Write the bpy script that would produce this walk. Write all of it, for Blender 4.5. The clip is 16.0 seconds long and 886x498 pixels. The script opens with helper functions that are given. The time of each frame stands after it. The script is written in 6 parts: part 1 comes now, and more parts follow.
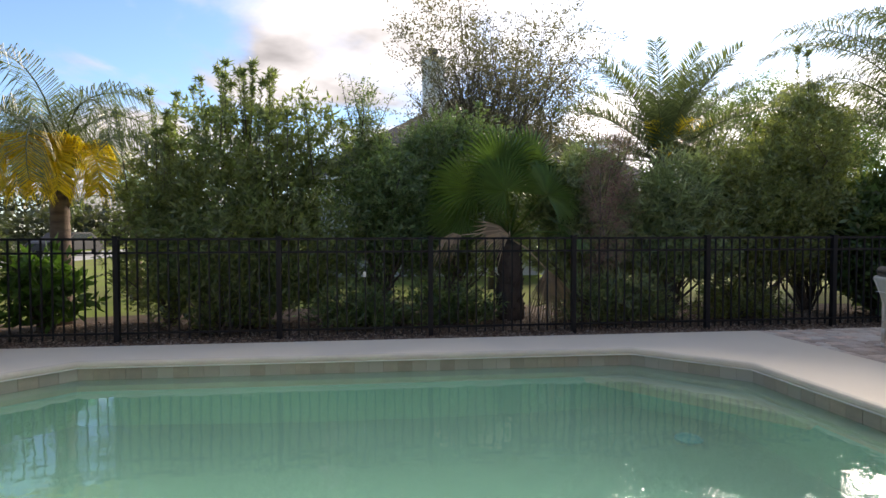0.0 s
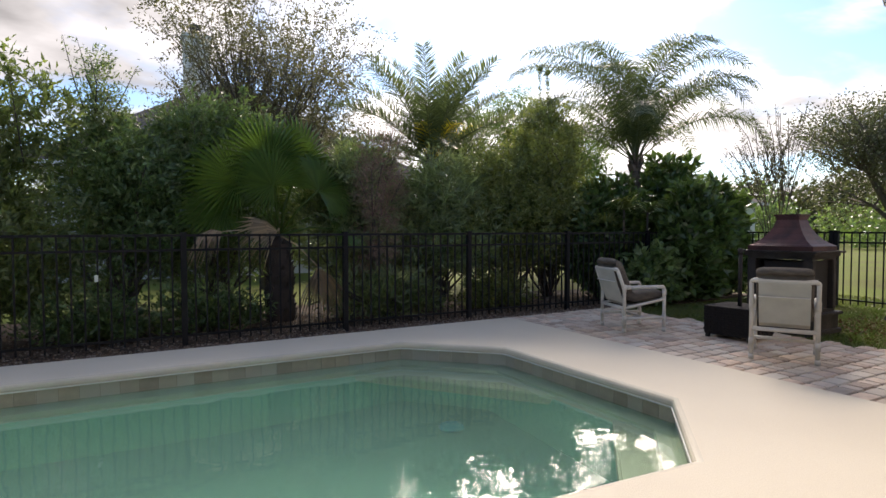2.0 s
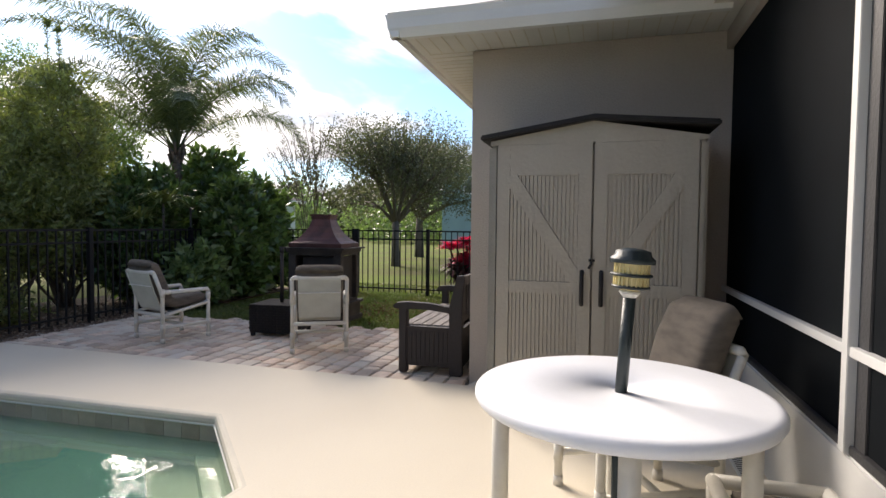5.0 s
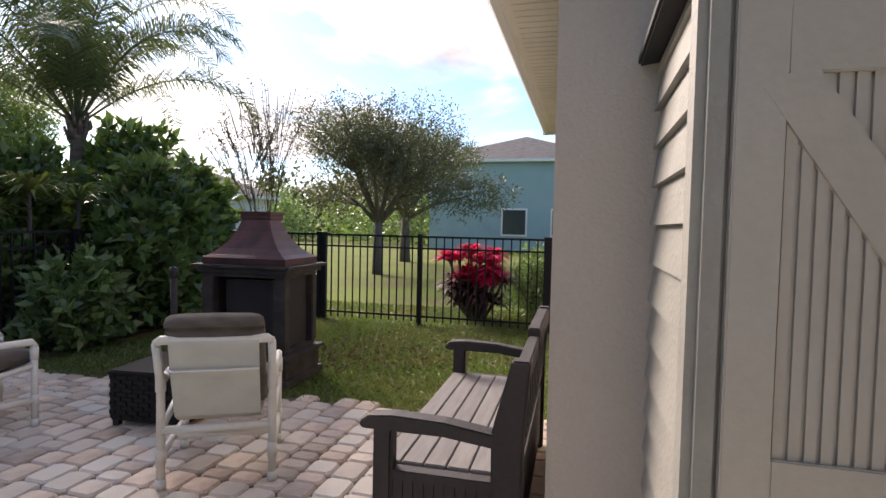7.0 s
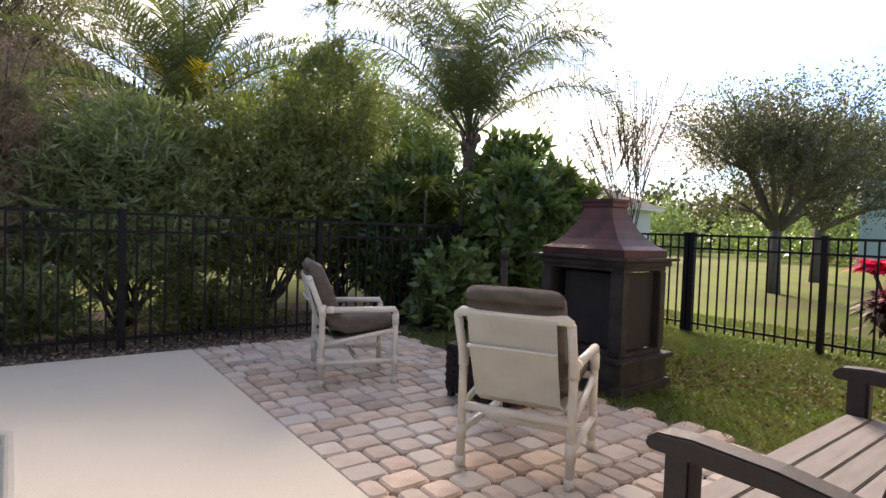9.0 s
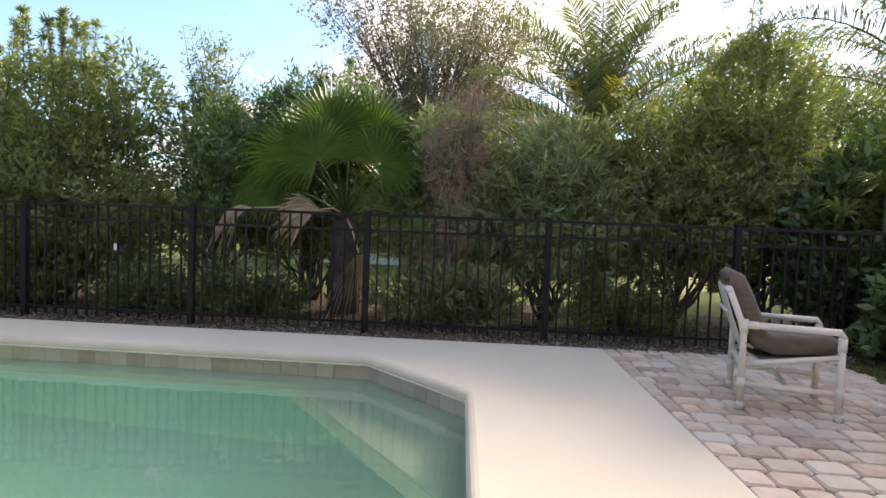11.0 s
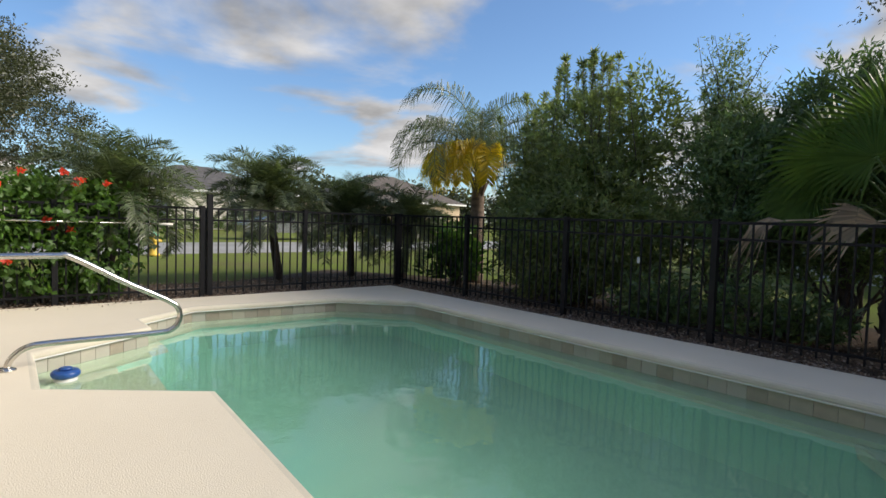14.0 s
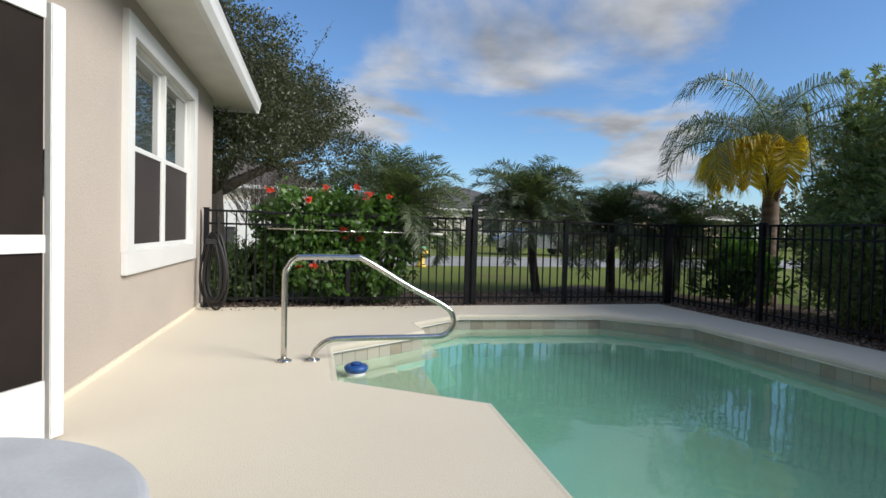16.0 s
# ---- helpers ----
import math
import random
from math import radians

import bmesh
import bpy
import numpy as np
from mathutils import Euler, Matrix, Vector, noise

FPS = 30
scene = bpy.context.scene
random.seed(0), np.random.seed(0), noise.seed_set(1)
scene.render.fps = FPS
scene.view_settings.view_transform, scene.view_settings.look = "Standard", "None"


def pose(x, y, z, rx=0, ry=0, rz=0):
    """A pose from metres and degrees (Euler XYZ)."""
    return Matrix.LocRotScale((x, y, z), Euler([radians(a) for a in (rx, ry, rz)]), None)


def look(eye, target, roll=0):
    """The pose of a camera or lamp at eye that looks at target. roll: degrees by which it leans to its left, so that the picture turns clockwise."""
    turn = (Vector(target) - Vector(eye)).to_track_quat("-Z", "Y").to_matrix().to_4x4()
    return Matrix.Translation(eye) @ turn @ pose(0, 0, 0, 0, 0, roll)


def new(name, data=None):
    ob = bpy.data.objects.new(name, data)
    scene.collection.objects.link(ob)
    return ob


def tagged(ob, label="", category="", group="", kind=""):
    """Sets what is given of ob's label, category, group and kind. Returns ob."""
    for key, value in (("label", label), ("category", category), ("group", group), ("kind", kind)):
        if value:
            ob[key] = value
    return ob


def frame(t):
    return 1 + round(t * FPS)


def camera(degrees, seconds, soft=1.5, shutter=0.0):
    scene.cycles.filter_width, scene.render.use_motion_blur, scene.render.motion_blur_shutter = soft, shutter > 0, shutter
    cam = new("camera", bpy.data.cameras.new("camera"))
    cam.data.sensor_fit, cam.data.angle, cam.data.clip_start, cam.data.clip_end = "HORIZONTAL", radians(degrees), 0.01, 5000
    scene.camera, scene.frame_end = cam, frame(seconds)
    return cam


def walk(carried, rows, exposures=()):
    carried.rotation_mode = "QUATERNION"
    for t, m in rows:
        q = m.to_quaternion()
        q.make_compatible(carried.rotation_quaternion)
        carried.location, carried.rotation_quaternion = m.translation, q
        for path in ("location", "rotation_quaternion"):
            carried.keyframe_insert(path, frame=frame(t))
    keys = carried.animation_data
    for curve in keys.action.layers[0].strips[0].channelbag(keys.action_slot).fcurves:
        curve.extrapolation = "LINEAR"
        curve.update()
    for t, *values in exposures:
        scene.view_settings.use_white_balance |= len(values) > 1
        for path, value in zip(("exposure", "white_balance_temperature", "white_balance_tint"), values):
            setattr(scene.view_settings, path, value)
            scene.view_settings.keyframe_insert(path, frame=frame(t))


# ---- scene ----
cam = camera(77.9, 16.0)
PATH = [
    (0, (1.358, 0.924, 1.269), (1.593, 2.909, 1.213), -0.1),
    (0.5, (1.409, 0.941, 1.262), (1.813, 2.898, 1.205), -0.3),
    (1, (1.479, 0.969, 1.271), (2.05, 2.885, 1.21), -0.3),
    (1.5, (1.508, 1.034, 1.273), (2.27, 2.882, 1.206), -0.2),
    (2, (1.561, 1.082, 1.263), (2.536, 2.827, 1.194), -0.1),
    (2.5, (1.629, 1.107, 1.249), (2.876, 2.669, 1.179), -0.1),
    (3, (1.702, 1.132, 1.265), (3.213, 2.44, 1.187), -0.1),
    (3.5, (1.776, 1.159, 1.264), (3.477, 2.208, 1.185), 0.1),
    (4, (1.819, 1.164, 1.267), (3.64, 1.987, 1.187), 0.3),
    (4.5, (1.858, 1.178, 1.28), (3.745, 1.836, 1.199), 0.3),
    (5, (1.924, 1.283, 1.304), (3.844, 1.837, 1.222), 0.6),
    (5.2, (1.972, 1.34, 1.318), (3.902, 1.857, 1.235), 0.6),
    (5.9, (2.68, 2.0, 1.33), (4.62, 2.48, 1.25), 0.9),
    (6.6, (4.0, 2.17, 1.36), (5.94, 2.65, 1.28), 1.3),
    (7.3, (4.797, 2.258, 1.363), (6.712, 2.828, 1.266), 0.9),
    (7.5, (4.964, 2.254, 1.319), (6.8, 3.04, 1.231), 0.9),
    (7.7, (5.051, 2.246, 1.263), (6.786, 3.238, 1.183), 1.0),
    (8.1, (5.102, 2.23, 1.223), (6.704, 3.425, 1.156), 1.1),
    (8.2, (5.112, 2.228, 1.215), (6.672, 3.472, 1.146), 1.2),
    (10.3, (5.066, 2.137, 1.1), (5.464, 4.096, 1.04), 2.7),
    (11, (5.006, 2.173, 1.117), (4.882, 4.168, 1.035), 2.2),
    (11.5, (4.932, 2.141, 1.125), (4.501, 4.092, 1.034), 2.4),
    (12, (4.888, 2.176, 1.106), (4.182, 4.045, 1.016), 2.2),
    (12.5, (4.811, 2.19, 1.095), (3.859, 3.946, 1.006), 2.1),
    (13, (4.681, 2.107, 1.141), (3.521, 3.734, 1.038), 1.9),
    (13.5, (4.586, 2.112, 1.12), (3.225, 3.575, 1.022), 1.9),
    (14, (4.471, 2.089, 1.139), (2.944, 3.377, 1.037), 1.8),
    (14.5, (4.317, 2.123, 1.093), (2.644, 3.214, 1.004), 1.9),
    (15, (4.18, 2.092, 1.05), (2.396, 2.993, 0.974), 1.8),
    (15.2, (4.136, 2.096, 1.043), (2.314, 2.917, 0.965), 1.6),
    (15.5, (4.08, 2.092, 1.032), (2.21, 2.797, 0.963), 1.7),
    (16, (3.96, 2.082, 1.025), (2.029, 2.597, 0.961), 1.6),
]
walk(cam, [(t, look(eye, aim, roll)) for t, eye, aim, roll in PATH],
     ((0.0, 1.32, 7450, 18), (3.0, 1.0, 7300, 17), (5.0, 1.15, 7200, 16), (7.3, 1.40, 7300, 22), (8.0, 1.38, 7600, 23), (10.3, 2.0, 7900, 20), (11.6, 1.98, 7900, 20), (13.0, 1.22, 7300, 14), (14.5, 0.72, 6900, 11), (16.0, 0.62, 6450, 10)))

# ---------- world and sun ----------
SUN_AZ, SUN_EL = radians(52), radians(30)      # measured from +x towards +y
sun_way = Vector((math.cos(SUN_EL) * math.cos(SUN_AZ), math.cos(SUN_EL) * math.sin(SUN_AZ), math.sin(SUN_EL)))



def build_world():
    w = bpy.data.worlds.new("world")
    scene.world = w
    w.use_nodes = True
    nt = w.node_tree
    nt.nodes.clear()
    N, L = nt.nodes.new, nt.links.new

    def math_node(op, a, b=None, clamp=False):
        n = N("ShaderNodeMath")
        n.operation, n.use_clamp = op, clamp
        for i, v in enumerate((a, b)):
            if v is None:
                continue
            if isinstance(v, (int, float)):
                n.inputs[i].default_value = v
            else:
                L(v, n.inputs[i])
        return n.outputs[0]

    sky = N("ShaderNodeTexSky")
    sky.sky_type, sky.sun_disc = "NISHITA", False
    sky.sun_elevation, sky.sun_rotation = SUN_EL, math.pi / 2 - SUN_AZ
    sky.air_density, sky.dust_density, sky.ozone_density = 1.0, 0.4, 3.0
    tc = N("ShaderNodeTexCoord")
    sep = N("ShaderNodeSeparateXYZ")
    L(tc.outputs["Generated"], sep.inputs[0])
    up = math_node("MAXIMUM", sep.outputs[2], 0.0)
    den = math_node("ADD", up, 0.16)
    px, py = math_node("DIVIDE", sep.outputs[0], den), math_node("DIVIDE", sep.outputs[1], den)
    comb = N("ShaderNodeCombineXYZ")
    L(px, comb.inputs[0]), L(py, comb.inputs[1])
    noise_n = N("ShaderNodeTexNoise")
    noise_n.inputs["Scale"].default_value = 0.85
    noise_n.inputs["Detail"].default_value = 7
    noise_n.inputs["Roughness"].default_value = 0.52
    noise_n.inputs["Distortion"].default_value = 0.35
    L(comb.outputs[0], noise_n.inputs["Vector"])
    # how near a direction is to the sun
    dot = N("ShaderNodeVectorMath")
    dot.operation = "DOT_PRODUCT"
    L(tc.outputs["Generated"], dot.inputs[0])
    dot.inputs[1].default_value = sun_way
    toward = math_node("MULTIPLY", math_node("ADD", dot.outputs["Value"], 1.0), 0.5)
    # the cloud cover is denser towards the sun
    cover = math_node("ADD", noise_n.outputs["Fac"], math_node("MULTIPLY", math_node("SUBTRACT", toward, 0.60), 0.22))
    ramp = N("ShaderNodeMapRange")
    ramp.interpolation_type = "SMOOTHSTEP"
    L(cover, ramp.inputs["Value"])
    ramp.inputs["From Min"].default_value, ramp.inputs["From Max"].default_value = 0.49, 0.60
    glow = math_node("POWER", toward, 22.0)
    wide = math_node("POWER", toward, 3.0)
    bright = math_node("ADD", math_node("ADD", math_node("MULTIPLY", wide, CLOUD_WIDE), CLOUD_BASE), math_node("MULTIPLY", glow, CLOUD_GLOW))
    shade = N("ShaderNodeTexNoise")
    shade.inputs["Scale"].default_value = 2.2
    shade.inputs["Detail"].default_value = 5
    L(comb.outputs[0], shade.inputs["Vector"])
    mr = N("ShaderNodeMapRange")
    L(shade.outputs["Fac"], mr.inputs["Value"])
    mr.inputs["From Min"].default_value, mr.inputs["From Max"].default_value = 0.3, 0.65
    mr.inputs["To Min"].default_value, mr.inputs["To Max"].default_value = 0.42, 1.15
    bright = math_node("MULTIPLY", bright, mr.outputs[0])
    cloud = N("ShaderNodeVectorMath")
    cloud.operation = "SCALE"
    cloud.inputs[0].default_value = (0.93, 0.97, 1.04)
    L(bright, cloud.inputs["Scale"])
    skys = N("ShaderNodeVectorMath")
    skys.operation = "SCALE"
    L(sky.outputs[0], skys.inputs[0])
    skys.inputs["Scale"].default_value = SKY_SCALE
    tintn = N("ShaderNodeVectorMath")
    tintn.operation = "MULTIPLY"
    L(skys.outputs[0], tintn.inputs[0])
    tintn.inputs[1].default_value = (0.78, 0.95, 1.12)
    mix = N("ShaderNodeMix")
    mix.data_type = "RGBA"
    L(ramp.outputs[0], mix.inputs[0])
    L(tintn.outputs[0], mix.inputs[6]), L(cloud.outputs[0], mix.inputs[7])
    bg = N("ShaderNodeBackground")
    bg.inputs["Strength"].default_value = 0.1
    L(mix.outputs[2], bg.inputs["Color"])
    out = N("ShaderNodeOutputWorld")
    L(bg.outputs[0], out.inputs[0])


CLOUD_BASE, CLOUD_WIDE, CLOUD_GLOW, SKY_SCALE = 3.9, 0.6, 15.0, 0.95
build_world()
sun = new("sun", bpy.data.lights.new("sun", "SUN"))
sun.data.energy, sun.data.angle, sun.data.color = 3.4, radians(30), (1.0, 0.95, 0.87)
sun.matrix_world = look(sun_way * 50, (0, 0, 0))


# ---------- materials ----------
def material(name, base, rough=0.8, metal=0.0, var=0.15, scale=4.0, fine=60.0, bump=0.2, bump_scale=None, tint=None,
             stretch=(1, 1, 1), each=0.0, each_to=None, island=0.0, coat=0.0, spec=0.5):
    """Procedural surface: base colour varied by a coarse and a fine noise, with bump. each: variation from object to object."""
    m = bpy.data.materials.new(name)
    m.use_nodes = True
    nt = m.node_tree
    N, L = nt.nodes.new, nt.links.new
    b = nt.nodes["Principled BSDF"]
    tc, mp = N("ShaderNodeTexCoord"), N("ShaderNodeMapping")
    mp.inputs["Scale"].default_value = stretch
    L(tc.outputs["Object"], mp.inputs[0])
    n1, n2 = N("ShaderNodeTexNoise"), N("ShaderNodeTexNoise")
    for n, s, d in ((n1, scale, 5), (n2, fine, 3)):
        n.inputs["Scale"].default_value, n.inputs["Detail"].default_value = s, d
        L(mp.outputs[0], n.inputs["Vector"])
    tint = tint or tuple(c * 0.6 for c in base)
    mix = N("ShaderNodeMix")
    mix.data_type = "RGBA"
    mix.inputs[6].default_value, mix.inputs[7].default_value = (*base, 1), (*tint, 1)
    r = N("ShaderNodeMapRange")
    r.inputs["From Min"].default_value, r.inputs["From Max"].default_value = 0.38, 0.72
    r.inputs["To Max"].default_value = min(1.0, var * 3)
    L(n1.outputs["Fac"], r.inputs["Value"])
    L(r.outputs[0], mix.inputs[0])
    hsv = N("ShaderNodeHueSaturation")
    L(mix.outputs[2], hsv.inputs["Color"])
    add = N("ShaderNodeMath")
    add.operation = "MULTIPLY_ADD"
    L(n2.outputs["Fac"], add.inputs[0])
    add.inputs[1].default_value, add.inputs[2].default_value = var, 1 - var / 2
    val = add.outputs[0]
    source = None
    if each:
        source = N("ShaderNodeObjectInfo").outputs["Random"]
    elif island:
        source = N("ShaderNodeNewGeometry").outputs["Random Per Island"]
    if source is not None:
        k = N("ShaderNodeMath")
        k.operation = "MULTIPLY_ADD"
        L(source, k.inputs[0])
        amount = each or island
        k.inputs[1].default_value, k.inputs[2].default_value = amount, 1 - amount / 2
        kk = N("ShaderNodeMath")
        kk.operation = "MULTIPLY"
        L(k.outputs[0], kk.inputs[0]), L(val, kk.inputs[1])
        val = kk.outputs[0]
    L(val, hsv.inputs["Value"])
    colour = hsv.outputs[0]
    if each_to and source is not None:
        m2 = N("ShaderNodeMix")
        m2.data_type = "RGBA"
        fr = N("ShaderNodeMath")
        fr.operation = "MULTIPLY"
        fr.inputs[1].default_value = 7.31
        L(source, fr.inputs[0])
        f2 = N("ShaderNodeMath")
        f2.operation = "FRACT"
        L(fr.outputs[0], f2.inputs[0])
        f3 = N("ShaderNodeMath")
        f3.operation = "POWER"
        L(f2.outputs[0], f3.inputs[0])
        f3.inputs[1].default_value = 1.6
        L(f3.outputs[0], m2.inputs[0])
        L(colour, m2.inputs[6])
        m2.inputs[7].default_value = (*each_to, 1)
        colour = m2.outputs[2]
    L(colour, b.inputs["Base Color"])
    b.inputs["Roughness"].default_value, b.inputs["Metallic"].default_value = rough, metal
    b.inputs["Specular IOR Level"].default_value = spec
    b.inputs["Coat Weight"].default_value = coat
    if bump:
        n3, bp = N("ShaderNodeTexNoise"), N("ShaderNodeBump")
        n3.inputs["Scale"].default_value, n3.inputs["Detail"].default_value = bump_scale or fine, 4
        L(mp.outputs[0], n3.inputs["Vector"])
        bp.inputs["Strength"].default_value, bp.inputs["Distance"].default_value = bump, 0.01
        L(n3.outputs["Fac"], bp.inputs["Height"])
        L(bp.outputs[0], b.inputs["Normal"])
    return m


def foliage(name, base, tint, through_light=0.45, rough=0.45, island=0.7):
    """Leaves: each varies in colour, and lets some light through."""
    m = material(name, base, rough, var=0.2, scale=1.3, fine=9, bump=0.0, tint=tint, island=island, spec=0.6)
    nt = m.node_tree
    N, L = nt.nodes.new, nt.links.new
    b = nt.nodes["Principled BSDF"]
    tr, mx = N("ShaderNodeBsdfTranslucent"), N("ShaderNodeMixShader")
    src = b.inputs["Base Color"].links[0].from_socket
    warm = N("ShaderNodeMix")
    warm.data_type, warm.blend_type = "RGBA", "MULTIPLY"
    warm.inputs[0].default_value = 1.0
    warm.inputs[7].default_value = (1.5, 1.6, 0.8, 1)
    L(src, warm.inputs[6])
    L(warm.outputs[2], tr.inputs[0])
    mx.inputs[0].default_value = through_light
    L(b.outputs[0], mx.inputs[1]), L(tr.outputs[0], mx.inputs[2])
    L(mx.outputs[0], nt.nodes["Material Output"].inputs[0])
    return m


DECK = material("deck_coating", (0.72, 0.65, 0.52), 0.75, var=0.10, scale=0.9, fine=90, bump=0.35, bump_scale=140, tint=(0.60, 0.53, 0.42))
LIP = material("deck_lip", (0.62, 0.57, 0.46), 0.7, var=0.2, scale=3, fine=90, bump=0.3, tint=(0.50, 0.46, 0.37))
LINE = material("white_bead", (0.8, 0.78, 0.7), 0.5, var=0.1)
TILE = material("pool_tile", (0.40, 0.34, 0.27), 0.35, var=0.3, scale=9, fine=40, bump=0.15, tint=(0.28, 0.26, 0.21), each=0.35, each_to=(0.44, 0.43, 0.38))
GROUT = material("tile_grout", (0.30, 0.28, 0.23), 0.8)
# plaster coloured green to stand for light absorbed by the deep water
DEPTH_TINT = material("depth_tinted_plaster", (0.25, 0.53, 0.43), 0.9, var=0.2, scale=0.8, tint=(0.19, 0.45, 0.36), bump=0.1)
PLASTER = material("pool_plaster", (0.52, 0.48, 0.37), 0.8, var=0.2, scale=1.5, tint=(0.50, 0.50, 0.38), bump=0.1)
PAVER = material("paver_stone", (0.64, 0.50, 0.39), 0.85, var=0.3, scale=7, fine=80, bump=0.6, tint=(0.42, 0.31, 0.24), each=0.55, each_to=(0.66, 0.60, 0.51))
PAVER2 = material("paver_stone_far", (0.64, 0.50, 0.39), 0.85, var=0.3, scale=7, fine=80, bump=0.6, tint=(0.42, 0.31, 0.24), island=0.55, each_to=(0.66, 0.60, 0.51))
SAND = material("paver_sand", (0.15, 0.125, 0.095), 0.95, var=0.4, scale=5, bump=0.5)
STUCCO = material("stucco", (0.43, 0.375, 0.325), 0.85, var=0.14, scale=1.1, fine=50, bump=0.45, bump_scale=70, tint=(0.34, 0.30, 0.265))
WHITE = material("white_paint", (0.68, 0.68, 0.66), 0.45, var=0.06, scale=2, bump=0.05)
SOFFIT = material("soffit_vinyl", (0.66, 0.64, 0.58), 0.5, var=0.1, scale=3, bump=0.05)
SHINGLE = material("roof_shingle", (0.09, 0.085, 0.085), 0.9, var=0.4, scale=3, fine=25, bump=0.6)
BLACKM = material("fence_black", (0.012, 0.012, 0.014), 0.5, var=0.3, scale=5, bump=0.05, spec=0.18)
PVC = material("pvc_pipe", (0.66, 0.64, 0.58), 0.4, var=0.18, scale=5, fine=30, bump=0.05, tint=(0.48, 0.45, 0.38))
SLING = material("sling_fabric", (0.52, 0.52, 0.46), 0.9, var=0.15, scale=6, fine=300, bump=0.3)
CUSHION = material("taupe_cushion", (0.135, 0.115, 0.095), 0.92, var=0.35, scale=8, fine=220, bump=0.4, stretch=(1, 1, 3), tint=(0.08, 0.07, 0.06))
TABLE = material("table_white", (0.82, 0.84, 0.88), 0.4, var=0.05, scale=3, bump=0.05)
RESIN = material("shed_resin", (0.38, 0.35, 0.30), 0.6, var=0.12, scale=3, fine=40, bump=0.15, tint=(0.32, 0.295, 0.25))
# darker copy of the shed resin: the side's shade is in its colour
RESIN_SIDE_SHADED = material("shed_side_resin_shaded", (0.26, 0.25, 0.22), 0.55, var=0.15, scale=4, fine=60, bump=0.3)
DARKRES = material("dark_resin", (0.018, 0.016, 0.017), 0.75, var=0.3, scale=6, bump=0.2)
BENCHW = material("bench_brown", (0.026, 0.019, 0.018), 0.6, var=0.4, scale=6, fine=60, bump=0.35, stretch=(1, 8, 8))
SEATW = material("bench_slat_grey", (0.25, 0.225, 0.21), 0.75, var=0.4, scale=5, fine=50, bump=0.4, stretch=(1, 8, 8), tint=(0.19, 0.17, 0.16), each=0.2)
COPPER = material("aged_copper", (0.105, 0.045, 0.042), 0.45, 0.55, var=0.4, scale=6, tint=(0.05, 0.028, 0.027), bump=0.2)
FIREBOX = material("fireplace_dark", (0.015, 0.012, 0.011), 0.7, var=0.5, scale=7, fine=40, bump=0.5, tint=(0.045, 0.038, 0.033))
WICKER = material("wicker_dark", (0.012, 0.009, 0.008), 0.9, var=0.3, bump=0.2)
STEEL = material("brushed_steel", (0.62, 0.60, 0.56), 0.22, 1.0, var=0.08, scale=9, fine=200, bump=0.05)
HOSE = material("hose_rubber", (0.012, 0.012, 0.012), 0.5, var=0.2)
# opaque near-black sheet: the unlit porch behind is put into the screen's colour
SCREEN = material("screen_mesh_dark_room", (0.006, 0.008, 0.010), 0.8, var=0.2, fine=400, bump=0.2, spec=0.08)
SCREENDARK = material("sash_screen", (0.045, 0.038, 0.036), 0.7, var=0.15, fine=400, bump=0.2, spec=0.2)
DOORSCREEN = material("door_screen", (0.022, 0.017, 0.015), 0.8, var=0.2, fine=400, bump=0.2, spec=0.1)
LOWTABLE = material("low_table_grey_white", (0.52, 0.54, 0.57), 0.5, var=0.12, scale=5, bump=0.1)
SCREENFR = material("bronze_inner_frame", (0.05, 0.05, 0.052), 0.5)
GRASS = material("lawn", (0.125, 0.165, 0.032), 0.95, var=0.35, scale=0.5, fine=30, bump=0.8, bump_scale=60, tint=(0.12, 0.115, 0.045), spec=0.1)
MULCH = material("mulch_soil", (0.105, 0.075, 0.055), 0.95, var=0.5, scale=3, fine=60, bump=0.9, tint=(0.05, 0.04, 0.03), spec=0.1)
CHIP = material("bark_chip", (0.20, 0.135, 0.10), 0.9, var=0.3, scale=10, island=1.1, each_to=(0.36, 0.31, 0.26), spec=0.1)
ASPHALT = material("road_surface", (0.26, 0.26, 0.25), 0.9, var=0.2, scale=0.5, fine=40, bump=0.3)
BARK = material("bark", (0.12, 0.10, 0.085), 0.9, var=0.4, scale=6, fine=40, bump=0.9, stretch=(3, 3, 0.6))
DARKBARK = material("dark_fibrous_bark", (0.075, 0.055, 0.045), 0.95, var=0.5, scale=9, fine=60, bump=0.9)
PALMBARK = material("palm_trunk", (0.20, 0.145, 0.11), 0.9, var=0.4, scale=5, fine=30, bump=0.9, stretch=(1, 1, 4), tint=(0.10, 0.07, 0.055))
SHRUB_A = foliage("leaf_podocarpus", (0.20, 0.24, 0.105), (0.10, 0.145, 0.07), 0.5, 0.35)
SHRUB_B = foliage("leaf_shrub", (0.22, 0.25, 0.10), (0.11, 0.145, 0.065), 0.45, 0.35)
SHRUB_C = foliage("leaf_dark", (0.16, 0.23, 0.10), (0.07, 0.12, 0.055), 0.4, 0.35)
SHRUB_G = foliage("leaf_greyish", (0.25, 0.30, 0.17), (0.11, 0.15, 0.075), 0.5, 0.35)
HIB = foliage("leaf_hibiscus", (0.085, 0.170, 0.035), (0.035, 0.08, 0.018))
FROND = foliage("leaf_palm", (0.12, 0.15, 0.085), (0.06, 0.085, 0.042), 0.38, 0.35)
FANLEAF = foliage("leaf_fan_palm", (0.12, 0.20, 0.05), (0.075, 0.135, 0.038), 0.35, 0.35, island=0.4)
